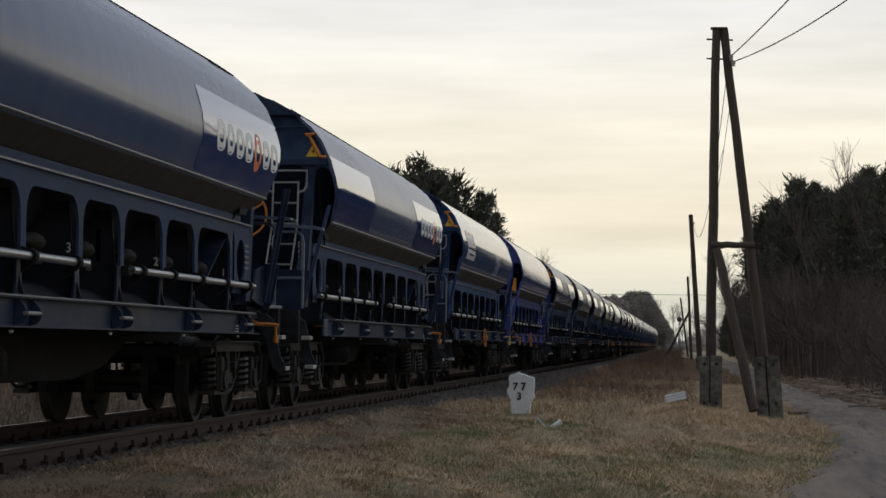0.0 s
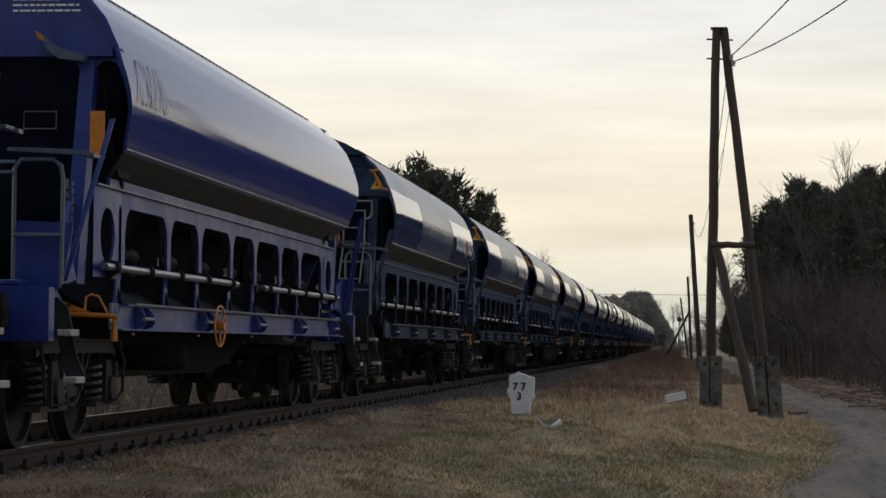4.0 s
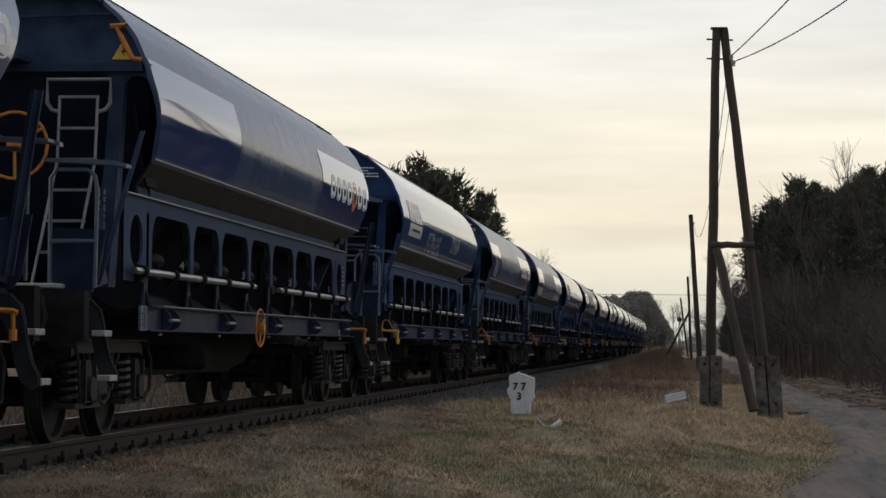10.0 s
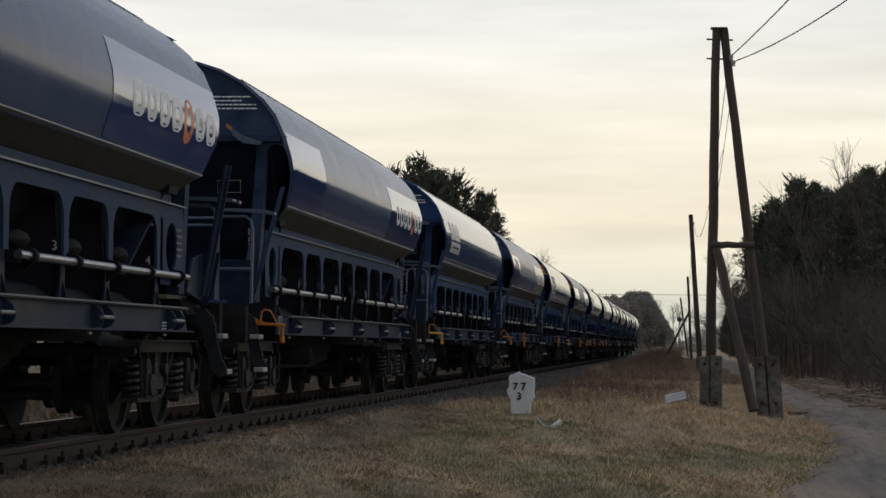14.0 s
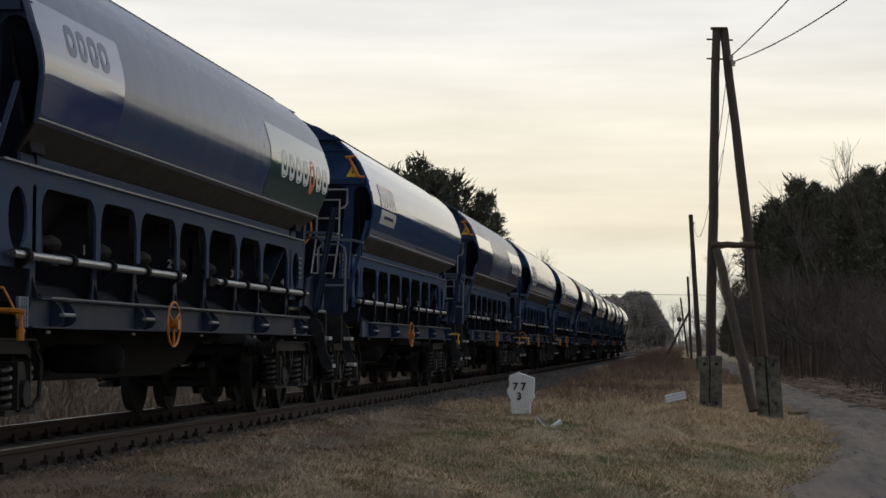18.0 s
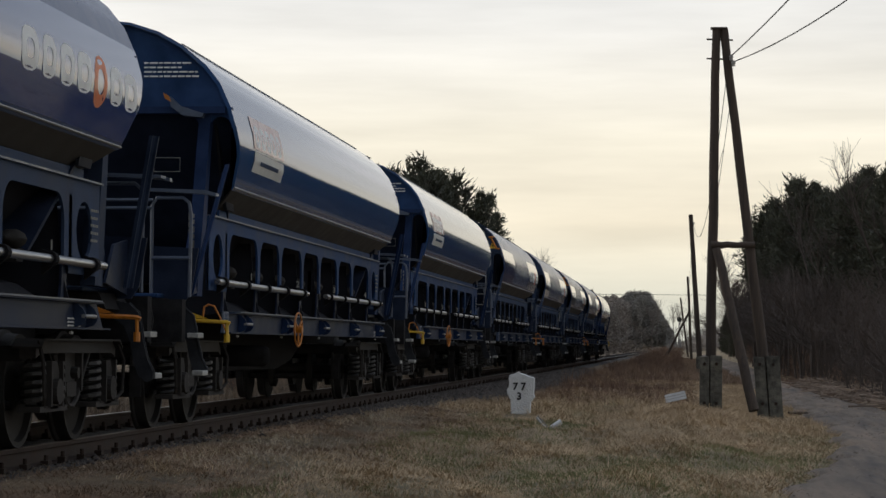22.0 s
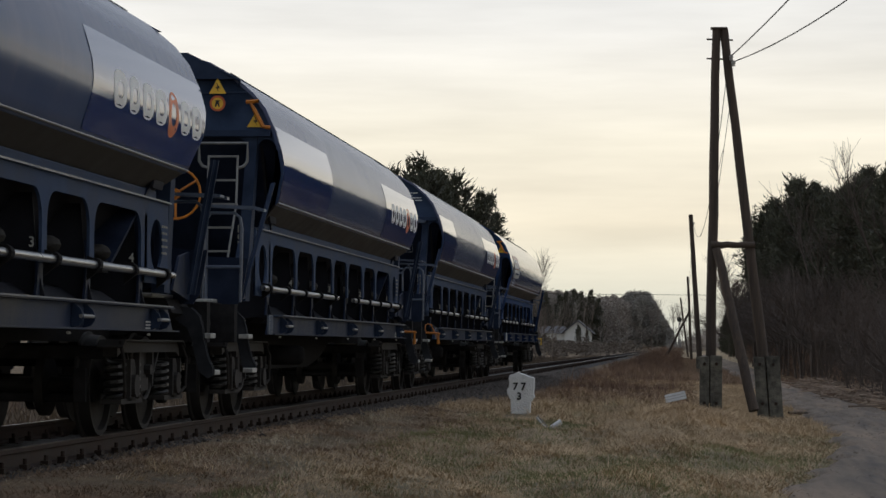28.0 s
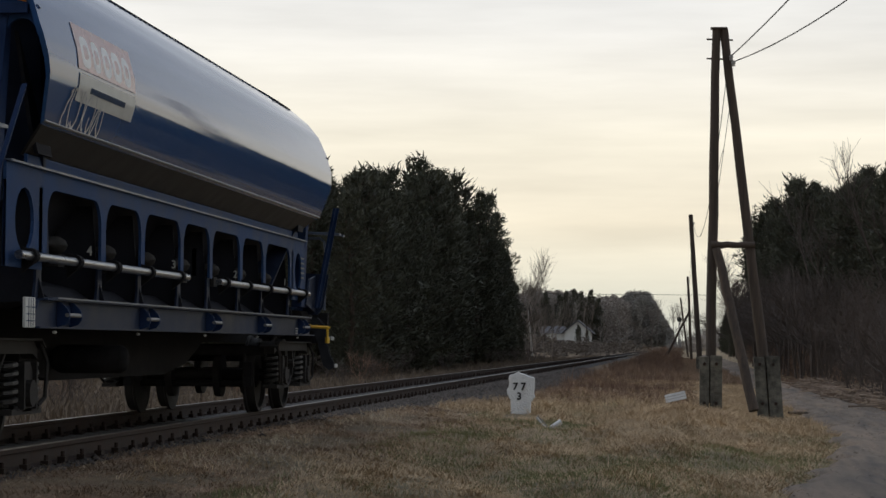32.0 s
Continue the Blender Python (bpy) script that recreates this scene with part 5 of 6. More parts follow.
    put("air_tank", shared("air_tank", tank_geo, smooth=True), M["under"], top, at=pose(0, -2.4, 0.70) if not flip else pose(0, 2.4, 0.70, 0, 0, 180))
    lh = put("label_holder", shared("label_holder", lambda: Geo().box(1.36, 1.385, -7.0, -6.74, 0.955, 1.175), 0.005), M["plate" if tail else "tube"], top, "white gridded tail plate" if tail else "grey label holder", at=MIRROR if flip else None)
    put("grid", shared("label_grid", label_grid_geo), M["frame"], lh)
    if wheel:
        put("valve_wheel", shared("valve_wheel", lambda: handwheel_geo(0.20, 0.011), smooth=True), M["orange"], top, "orange hand wheel", at=pose(1.50, wheel, 1.02, 0, 0, 86) if not flip else pose(-1.50, -wheel, 1.02, 0, 0, 86))
    if "strip" in [p[0] for p in tags]:
        put("reflector_strip", shared("reflector_strip", lambda: Geo().box(-1.34, -1.22, 7.13, 7.15, 2.36, 2.75)), M["orange"], top, "upright orange strip")
    wheelsets = []
    for c in (-6.8, 6.8):
        bg = put("bogie", shared("bolster", bolster_geo), M["under"], top, "black two-axle bogie", at=pose(0, c, 0))
        for s, tn in ((1, None), (-1, MIRROR)):
            put("side_frame", shared("bogie_side", bogie_side_geo), M["bogie"], bg, at=tn)
        for sx in (-1.01, 1.01):
            for cy in (-0.9, 0.9):
                for o in (-0.29, 0.29):
                    put("coil_spring", shared("coil_spring", spring_geo, smooth=True), M["spring"], bg, at=pose(sx, cy + o, 0.345))
        for o in (-0.9, 0.9):
            ws = put("wheelset", shared("wheelset", wheelset_geo, smooth=True), M["wheel"], bg)
            ws.matrix_parent_inverse = pose(0, o, 0.46)
            wheelsets.append(ws)
    return top, wheelsets


SLATE = ("slate", "frame", "panel", "weathered slate-blue bulk hopper wagon with glossy blue panels")
NAVY = ("navy", "frame_navy", "panel", "navy-blue bulk hopper wagon with a faded red logo board")
COBALT = ("cobalt", "frame_cobalt", "panel", "deep cobalt-blue bulk hopper wagon with sprayed graffiti")
GREEN = ("slate", "frame", "panel_green", "weathered slate-blue bulk hopper wagon with a grey-green logo panel")
LOGO = (("blank",), ("word",))
SIGNS = LOGO + (("signs",),)
PAIRED = SIGNS + (("pair",),)
# flip, livery, valve wheel, films; from the leading wagon to the last
TRAIN = [
    (False, SLATE, 0.0, (("word",),)), (False, SLATE, 0.0, LOGO),
    (False, NAVY, -1.2, (("sign",), ("spray", 1.4, 2.7, 2.56, 3.04))),
    (True, COBALT, -2.9, (("strip",), ("spray", -6.75, -5.6, 2.86, 3.24))),
    (False, SLATE, 0.0, LOGO), (False, SLATE, 0.0, PAIRED), (False, SLATE, 0.0, LOGO), (False, SLATE, -1.7, LOGO),
    (True, NAVY, 0.0, (("sign",), ("spray", -3.2, -0.8, 2.52, 2.86), ("spray", 1.15, 2.7, 2.66, 2.97))),
    (True, SLATE, 0.0, LOGO + (("spray", -6.2, -5.1, 2.52, 2.95),)), (True, SLATE, 0.0, LOGO),
    (True, NAVY, 0.0, (("sign",),)),
    (True, GREEN, -2.3, (("ghost",), ("word",))),
    (False, NAVY, -1.7, (("sign",),)), (False, SLATE, -1.42, SIGNS),
    (True, NAVY, -2.9, (("sign",),)), (True, NAVY, -2.9, (("sign",),)),
    (False, SLATE, 0.0, LOGO), (True, SLATE, 0.0, LOGO), (False, SLATE, 0.0, SIGNS), (True, SLATE, 0.0, LOGO + (("stack",),)),
    (False, NAVY, 0.0, (("sign",), ("tail",), ("spray", -6.35, -5.15, 2.48, 2.76))),
]
WAGONS = [(k, row[0], *wagon(*row)) for k, row in enumerate(TRAIN)]


def run(t):
    """Metres that the train has gone at t seconds: it slows a little."""
    return 12.2584 * t - 0.00757 * t * t


# ------------------------------------------------------------------ poles and wires
def pole_geo(a, b, r0, r1, seed=1):
    rs = random.Random(seed)
    a, b = Vector(a), Vector(b)
    n = 9
    g = Geo()
    seg = 10
    d = (b - a).normalized()
    u = d.orthogonal().normalized()
    w = d.cross(u)
    for i in range(n):
        t = i / (n - 1)
        c = a.lerp(b, t) + u * rs.uniform(-0.012, 0.012) + w * rs.uniform(-0.012, 0.012)
        r = (r0 + (r1 - r0) * t) * rs.uniform(0.96, 1.04)
        g.v += [tuple(c + (u * math.cos(2 * math.pi * k / seg) + w * math.sin(2 * math.pi * k / seg)) * r) for k in range(seg)]
    for i in range(n - 1):
        g.f += [(i * seg + k, i * seg + (k + 1) % seg, (i + 1) * seg + (k + 1) % seg, (i + 1) * seg + k) for k in range(seg)]
    g.f += [tuple(range(seg))[::-1], tuple(range((n - 1) * seg, n * seg))]
    return g


af = thing("utility_pole", "weathered wooden A-frame line pole on concrete feet", "utility pole", "line poles")
part("pole", pole_geo((6.62, 50, -0.30), (6.72, 50, 7.42), 0.115, 0.085, 3), M["wood"], af, smooth=True)
part("pole", pole_geo((7.84, 50.0, -0.55), (6.86, 50, 7.42), 0.12, 0.085, 4), M["wood"], af, smooth=True)
part("brace", pole_geo((6.62, 49.9, 2.94), (7.52, 49.9, 2.95), 0.07, 0.065, 5), M["wood"], af, smooth=True)
part("strut", pole_geo((6.74, 49.75, 2.86), (7.48, 48.9, -0.42), 0.09, 0.105, 6), M["wood"], af, smooth=True)
# each leg stands between two rough concrete slabs, bolted through
for x0, x1, z0, lean in ((6.40, 6.86, -0.55, 0.0), (7.60, 8.12, -0.78, 0.09)):
    w = (x1 - x0)
    for a, b, dz, push in ((x0, x0 + w * 0.42, 0.0, -0.02), (x1 - w * 0.53, x1, 0.02, 0.0)):
        top = 0.65 + dz
        shift = lean * (top - z0) / 1.2
        outline = [(a, z0), (b, z0), (b - shift * 0.95, top - 0.03), (b - 0.02 - shift, top), (a + 0.015 - shift, top + 0.005), (a - shift * 0.98, top - 0.02)]
        ft = part("concrete_foot", Geo().prism(outline, "y", 49.74 + push, 50.2 + push), M["concrete"], af, "stained concrete foot", bevel=0.008)
        for bz in (0.50, -0.30):
            xx = (a + b) / 2 - lean * (bz - z0) / 1.2
            part("bolt", Geo().rod((xx, 49.69 + push, bz), (xx, 49.76 + push, bz), 0.036, 8), M["rail"], ft, "rusty bolt")
for z in (7.2, 6.8):
    part("through_bolt", Geo().rod((6.52, 50, z), (7.06, 50, z - 0.02), 0.018, 6), M["rail"], af)
part("pole_cap", Geo().box(6.60, 6.94, 49.88, 50.12, 7.40, 7.44), M["wood"], af, bevel=0.01)


def insulator_geo():
    g = Geo()
    g.rod((0, 0, 0), (0, 0, 0.06), 0.035, 10)
    g.rod((0, 0, 0.06), (0, 0, 0.12), 0.05, 10, 0.03)
    return g


for x, z in ((7.02, 6.74), (7.07, 6.62)):
    part("insulator", insulator_geo(), M["insul"], af, smooth=True, at=pose(x, 49.85, z))


def wire_points(a, b, sag, n=24):
    a, b = Vector(a), Vector(b)
    return [a.lerp(b, i / n) - Vector((0, 0, sag * 4 * (i / n) * (1 - i / n))) for i in range(n + 1)]


ln_wire = thing("line_wire", "thin dark line wires hung from the poles", "wire")
part("wire", Geo().pipe(wire_points((7.03, 49.85, 6.84), (11.28, 10, 8.6), 0.49), 0.012, 4), M["wire"], ln_wire)
part("wire", Geo().pipe(wire_points((7.09, 49.85, 6.72), (14.9, 10, 12.4), 1.80), 0.012, 4), M["wire"], ln_wire)
part("wire", Geo().pipe(wire_points((6.95, 50.1, 6.6), (6.5, 121, 7.1), 1.9), 0.010, 4), M["wire"], ln_wire)
part("wire", Geo().pipe(wire_points((6.86, 50.0, 4.9), (6.66, 50.0, 4.0), 0.0, 4), 0.006, 4), M["wire"], ln_wire)
part("wire", Geo().pipe(wire_points((7.02, 49.9, 6.0), (6.74, 49.9, 3.9), 0.02, 8), 0.008, 4), M["wire"], ln_wire)
for y0, x0, y1, x1 in ((121, 6.45, 229, 6.5), (229, 6.5, 328, 5.8)):
    part("wire", Geo().pipe(wire_points((x0, y0, 7.0), (x1, y1, 7.0), 1.2), 0.012, 4), M["wire"], ln_wire)
for y, xb, xt, zt in ((121, 6.90, 6.38, 7.43), (229, 6.78, 6.40, 7.43), (328, 6.62, 5.58, 7.43)):
    p = thing("utility_pole", "leaning weathered wooden line pole", "utility pole", "line poles")
    part("pole", pole_geo((xb, y, -0.6), (xt, y, zt), 0.14, 0.11, int(y)), M["wood"], p, smooth=True)
    part("insulator", insulator_geo(), M["insul"], p, at=pose(xt + 0.16, y, zt - 0.5))
    if y == 121:
        part("foot", Geo().box(xb - 0.22, xb + 0.22, y - 0.2, y - 0.1, -0.7, 0.35), M["concrete"], p, bevel=0.02)
    if y == 229:
        part("strut", pole_geo((4.2, y, -0.5), (6.6, y, 4.2), 0.12, 0.1, 9), M["wood"], p, smooth=True)
far_line = thing("power_line", "distant power line across the fields", "power line")
for z, s in ((15.0, 0.4), (14.9, 0.4)):
    part("wire", Geo().pipe(wire_points((-120, 640, z + s), (160, 640, z + 1.2 * s), 1.0), 0.035, 4), M["wire"], far_line)
part("wire", Geo().pipe(wire_points((-20, 640, 8.4), (60, 640, 9.6), 0.5), 0.03, 4), M["wire"], far_line)
tw = thing("lattice_mast", "grey lattice mast far off behind the poles", "mast")
for dx in (-0.4, 0.4):
    part("leg", Geo().rod((20.3 + dx, 330, -0.4), (20.3 + dx * 0.7, 330, 9.4), 0.07, 6), M["frame"], tw)
for k in range(6):
    part("cross_arm", Geo().rod((19.95, 330, 3 + k), (20.65, 330, 3.8 + k), 0.05, 5), M["frame"], tw)

# ------------------------------------------------------------------ marker stone and litter
stone = thing("marker_stone", "whitewashed concrete kilometre stone with black numbers", "marker stone")
so = [(-0.17, -0.30), (0.16, -0.30), (0.165, -0.10), (0.235, 0.0), (0.215, 0.05), (0.225, 0.17), (0.225, 0.33), (0.13, 0.35), (0.06, 0.385), (-0.01, 0.40), (-0.04, 0.425),
      (-0.12, 0.39), (-0.20, 0.365), (-0.215, 0.29), (-0.20, 0.26), (-0.21, 0.15), (-0.245, 0.13), (-0.235, 0.06), (-0.20, -0.02), (-0.175, -0.06)]
part("slab", Geo().prism([(3.335 + a, b - 0.02) for a, b in so], "y", 40.9, 41.06), M["chalk"], stone, bevel=0.012)
for tx, x, z in (("7", 3.24, 0.15), ("7", 3.375, 0.15), ("3", 3.305, -0.015)):
    put("number", text_mesh(tx, 0.172, 0.003, 0.03), M["ink"], stone, "black painted number", at=pose(x, 40.885, z, 90, 0, 0))
board = thing("fallen_board", "white slatted board lying tilted in the dry grass", "board")
for k in range(3):
    part("slat", Geo().box(-0.22, 0.22, -0.012, 0.012, 0.0 + 0.062 * k, 0.052 + 0.062 * k), M["chalk"], board, bevel=0.004)
part("back_batten", Geo().box(-0.03, 0.03, 0.012, 0.03, 0.0, 0.17), M["concrete"], board)
board.matrix_basis = pose(5.93, 50.6, float(ground_z(5.93, 50.6)) + 0.19, -22, -13, 8)
lamp = thing("broken_lamp", "broken white lamp arm lying on the grass", "scrap")
zj = float(ground_z(4.17, 34.6)) + 0.085
part("arm", Geo().pipe([(3.98, 34.7, zj + 0.16), (4.06, 34.65, zj + 0.07), (4.15, 34.6, zj + 0.0)], 0.014), M["plate"], lamp, smooth=True)
part("arm", Geo().pipe([(4.00, 34.6, zj + 0.19), (4.10, 34.55, zj + 0.08), (4.17, 34.5, zj + 0.0)], 0.009), M["galv"], lamp, smooth=True)
part("head", Geo().rod((4.18, 34.6, zj + 0.02), (4.33, 34.65, zj + 0.10), 0.024, 10, 0.042), M["chalk"], lamp, smooth=True)
part("bracket", Geo().pipe([(4.13, 34.5, zj + 0.01), (4.28, 34.5, zj - 0.01), (4.40, 34.4, zj - 0.05)], 0.011), M["galv"], lamp)
part("bracket", Geo().pipe([(4.13, 34.5, zj - 0.01), (4.20, 34.3, zj - 0.03), (4.26, 34.1, zj - 0.07)], 0.013), M["ink"], lamp)

# ------------------------------------------------------------------ trees
def spray(rs, c, r, n, out):
    """A tuft of needle sprays round a point."""
    d = rs.normal(0, 1, (n, 3))
    d /= np.linalg.norm(d, axis=1)[:, None]
    d[:, 2] = np.abs(d[:, 2]) * 0.7 - 0.1
    l = r * rs.uniform(0.6, 1.25, (n, 1))
    side = np.cross(d, rs.normal(0, 1, (n, 3)))
    side /= np.linalg.norm(side, axis=1)[:, None]
    w = l * rs.uniform(0.07, 0.15, (n, 1))
    a = np.asarray(c) + rs.normal(0, 0.25 * r, (n, 3))
    out.append(np.stack([a - side * w, a + side * w, a + d * l], 1))


def tri_mesh(name, chunks):
    v = np.concatenate(chunks).reshape(-1, 3)
    return raw_mesh(name, v, np.arange(len(v)).reshape(-1, 3))


def tufts(rs, at, way, r, n, out):
    """Needle tufts that stand along a twig's way and a little upwards."""
    d = np.asarray(way)[None] * 0.8 + rs.normal(0, 0.55, (n, 3)) + (0, 0, 0.35)
    d /= np.linalg.norm(d, axis=1)[:, None]
    l = r * rs.uniform(0.6, 1.3, (n, 1))
    side = np.cross(d, rs.normal(0, 1, (n, 3)))
    side /= np.linalg.norm(side, axis=1)[:, None]
    w = l * rs.uniform(0.10, 0.19, (n, 1))
    a = np.asarray(at) + rs.normal(0, 0.4 * r, (n, 3))
    out.append(np.stack([a - side * w, a + side * w, a + d * l], 1))


def pine_variant(seed, h, low, wide, whorls):
    """Pine: straight trunk, whorls of limbs that sweep up at the tips, needle tufts on their outer halves."""
    rs = np.random.RandomState(seed)
    g = Geo()
    pts = [(rs.normal(0, 0.04) * k, rs.normal(0, 0.04) * k, h * 0.97 * k / 6) for k in range(7)]
    for k in range(6):
        g.rod(pts[k], pts[k + 1], 0.16 * (1 - k / 6.2) + 0.012, 7, 0.16 * (1 - (k + 1) / 6.2) + 0.012)
    out = []
    for i in range(whorls):
        t = low + (1 - low) * (i + 0.3) / whorls
        u = (t - low) / (1 - low)
        reach = wide * min(1.0, 0.55 + 1.6 * u) * (1 - u ** 1.5) ** 0.9 * rs.uniform(0.72, 1.12) + 0.16
        n = 6 if u < 0.85 else 4
        turn = rs.uniform(0, 6.28)
        for k in range(n):
            a = turn + 6.28 * k / n + rs.normal(0, 0.22)
            lim = reach * rs.uniform(0.6, 1.15)
            lift = 0.05 + 0.75 * u ** 1.5 + rs.normal(0, 0.07)
            o = np.array([np.interp(t * 6, range(7), [p[0] for p in pts]), np.interp(t * 6, range(7), [p[1] for p in pts]), h * 0.97 * t])
            mid = o + lim * 0.55 * np.array([math.cos(a), math.sin(a), lift * 0.7])
            tip = o + lim * np.array([math.cos(a + 0.1), math.sin(a + 0.1), lift + 0.16])
            g.rod(o, mid, 0.034 * (1.1 - u), 4, 0.018)
            g.rod(mid, tip, 0.018, 3, 0.006)
            m = 5 if lim > 0.9 else 3
            for q in range(m):
                f = 0.38 + 0.62 * (q + rs.uniform(0.2, 1.0)) / m
                c = o + (mid - o) * (f / 0.55) if f < 0.55 else mid + (tip - mid) * (f - 0.55) / 0.45
                tufts(rs, c + rs.normal(0, 0.10, 3), (tip - o) / (np.linalg.norm(tip - o) + 1e-6), 0.27 * rs.uniform(0.8, 1.2), 13, out)
    for q in range(4):
        tufts(rs, (pts[6][0], pts[6][1], h * (0.93 + 0.02 * q)), (0, 0, 1.0), 0.22, 9, out)
    return g.mesh("trunk"), tri_mesh("crown", out)


def bare_variant(seed, h, spread_, levels, stems, thick):
    """Leafless tree or shrub: forked twigs as thin three-sided sticks."""
    rs = np.random.RandomState(seed)
    segs = []

    def grow(p, d, l, r, lev):
        q = p + d * l
        segs.append((p, q, r, r * 0.62))
        if lev == 0:
            return
        for _ in range(3 if lev > 1 else 4):
            nd = d + rs.normal(0, spread_, 3)
            nd[2] += 0.12
            nd /= np.linalg.norm(nd)
            grow(p + d * l * rs.uniform(0.55, 1.0), nd, l * rs.uniform(0.55, 0.85), r * 0.6, lev - 1)

    for _ in range(stems):
        d = np.array([rs.normal(0, 0.25 if stems > 1 else 0.04), rs.normal(0, 0.25 if stems > 1 else 0.04), 1.0])
        d /= np.linalg.norm(d)
        grow(np.array([rs.normal(0, 0.15) * (stems > 1), rs.normal(0, 0.15) * (stems > 1), -0.1]), d, h * rs.uniform(0.3, 0.42), thick, levels)
    verts, tris = [], []
    for p, q, r0, r1 in segs:
        d = q - p
        u = np.cross(d, (0.3, 0.5, 0.81))
        u /= np.linalg.norm(u) + 1e-9
        w = np.cross(d, u)
        w /= np.linalg.norm(w) + 1e-9
        n = len(verts)
        for c, r in ((p, r0), (q, r1)):
            for k in range(3):
                a = 2.094 * k
                verts.append(c + (u * math.cos(a) + w * math.sin(a)) * r)
        for k in range(3):
            m = (k + 1) % 3
            tris += [(n + k, n + m, n + 3 + m), (n + k, n + 3 + m, n + 3 + k)]
    return raw_mesh("twigs", np.array(verts), np.array(tris))


def build_woods():
    pines = [pine_variant(21 + i, h, low, wide, d) for i, (h, low, wide, d) in enumerate(
        ((10.5, 0.05, 2.1, 30), (9.0, 0.06, 2.2, 27), (12.0, 0.12, 2.1, 32), (8.0, 0.06, 1.9, 24), (11.5, 0.40, 2.2, 22)))]
    bares = [bare_variant(41 + i, h, s, l, st, th) for i, (h, s, l, st, th) in enumerate(
        ((4.5, 0.42, 4, 3, 0.045), (6.5, 0.36, 4, 2, 0.06), (3.2, 0.5, 4, 4, 0.03), (9.5, 0.33, 5, 1, 0.10), (9.5, 0.36, 5, 1, 0.24)))]

    def pine(x, y, h, v, label, sink=0.1):
        tr, cr_ = pines[v]
        base_h = (10.5, 9.0, 12.0, 8.0, 11.5)[v]
        k = h / base_h
        t = thing("pine_tree", label, "tree", "pines", Matrix.Translation((x, y, float(ground_z(x, y)) - sink)) @ pose(0, 0, 0, 0, 0, frnd(0, 360)))
        for nm, me, mt in (("trunk", tr, M["bark"]), ("crown", cr_, M["needle"])):
            put(nm, me, mt, t, at=Matrix.Diagonal((k * frnd(0.92, 1.1), k * frnd(0.92, 1.1), k, 1)))

    def bare(x, y, h, v, label, name="bare_shrub", mt="twig"):
        k = h / (4.5, 6.5, 3.2, 9.5, 9.5)[v] * 0.8
        t = put(name, bares[v], M[mt], None, at=Matrix.Translation((x, y, float(ground_z(x, y)) - 0.05)) @ pose(0, 0, 0, 0, 0, frnd(0, 360)) @ Matrix.Diagonal((k * 1.1, k * 1.1, k, 1)))
        tagged(t, label, "shrub" if "shrub" in name else "tree", "bare shrubs" if "shrub" in name else "bare trees")

    random.seed(77)
    # dense pine stand beyond the track
    for i in range(88):
        y = 96 + 95 * (i / 87)
        row = i % 4
        x = -7.6 - 2.6 * row + frnd(-1.1, 0.8) - 0.010 * (y - 96)
        h = np.interp(y, [96, 130, 160, 172, 181, 191], [8.6, 11.8, 12.9, 12.2, 10.5, 8.2]) * frnd(0.85, 1.04)
        pine(x, y + frnd(-1, 1), h, random.choice((0, 1, 2, 3)), "dense dark green pine of the stand beyond the track")
    for i in range(26):
        bare(-6.0 + frnd(-1.5, 1.0), 85 + 6 * i + frnd(-2, 2), frnd(1.0, 2.2), random.choice((0, 2)), "low leafless shrub at the edge of the pines")
    # wood on the other side of the road
    for i in range(62):
        y = 92 + 2.5 * i
        row = i % 3
        x = 15.6 + 2.4 * row + frnd(-0.8, 0.8) - 0.012 * (y - 92)
        h = np.interp(y, [92, 120, 134, 159, 200, 256, 270], [8.4, 9.9, 11.0, 12.4, 14.6, 17.0, 16.6]) * frnd(0.84, 1.04)
        pine(x, y, h, random.choice((0, 2, 4, 4, 1)), "tall dark pine in the wood beside the road")
    for i in range(150):
        y = 56 + 1.4 * i + frnd(-1.2, 1.2)
        x = 12.0 + frnd(-0.9, 2.6) - 0.004 * (y - 60) + 0.022 * max(0.0, y - 150)
        bare(x, y, np.interp(y, [62, 110, 200, 290], [4.6, 7.0, 9.5, 10.0]) * frnd(0.7, 1.15), random.choice((0, 1, 1, 0)), "brown leafless shrub at the edge of the wood")
    for i in range(130):
        y = 58 + 1.25 * i + frnd(-1, 1)
        bare(11.7 + frnd(-0.7, 1.6), y, frnd(0.9, 2.8), 2, "low brown brushwood at the edge of the wood", "low_shrub", random.choice(("twig", "twig", "twig", "stalk")))
    for i in range(9):
        bare(13.5 + frnd(-1, 2), 95 + 19 * i, frnd(9.5, 12.5), 3, "bare grey birch at the edge of the wood", "bare_tree", "twig")
    for i in range(7):
        bare(12.3 + frnd(-0.6, 0.9), 268 + 13 * i, frnd(11.5, 15.5), 3, "thin bare tree at the end of the roadside wood", "bare_tree", "twig")
    for i in range(26):
        pine(11.8 + 5.5 * frnd(0, 1), 300 + 4.2 * i, frnd(5.2, 7.2), random.choice((0, 1, 3)), "dark pine of the far wood beside the road")
    # russet scrub between track and poles
    for i in range(120):
        y = 58 + 2.2 * i + frnd(-2, 2)
        x = frnd(2.8, 5.9)
        bare(x, y, float(np.interp(y, [58, 90, 130, 200, 320], [0.5, 0.75, 1.0, 1.4, 1.9])) * frnd(0.7, 1.2), 2, "russet leafless scrub beside the track", "low_shrub", "stalk")
    # trees behind the village
    for i in range(26):
        bare(-14.5 + frnd(-5, 1.5), 215 + 5 * i, frnd(6.0, 8.5), 3, "bare tree behind the pines", "bare_tree", "grey_twig")
    pine(-8.3, 194, 8.6, 0, "dense dark green pine of the stand beyond the track")
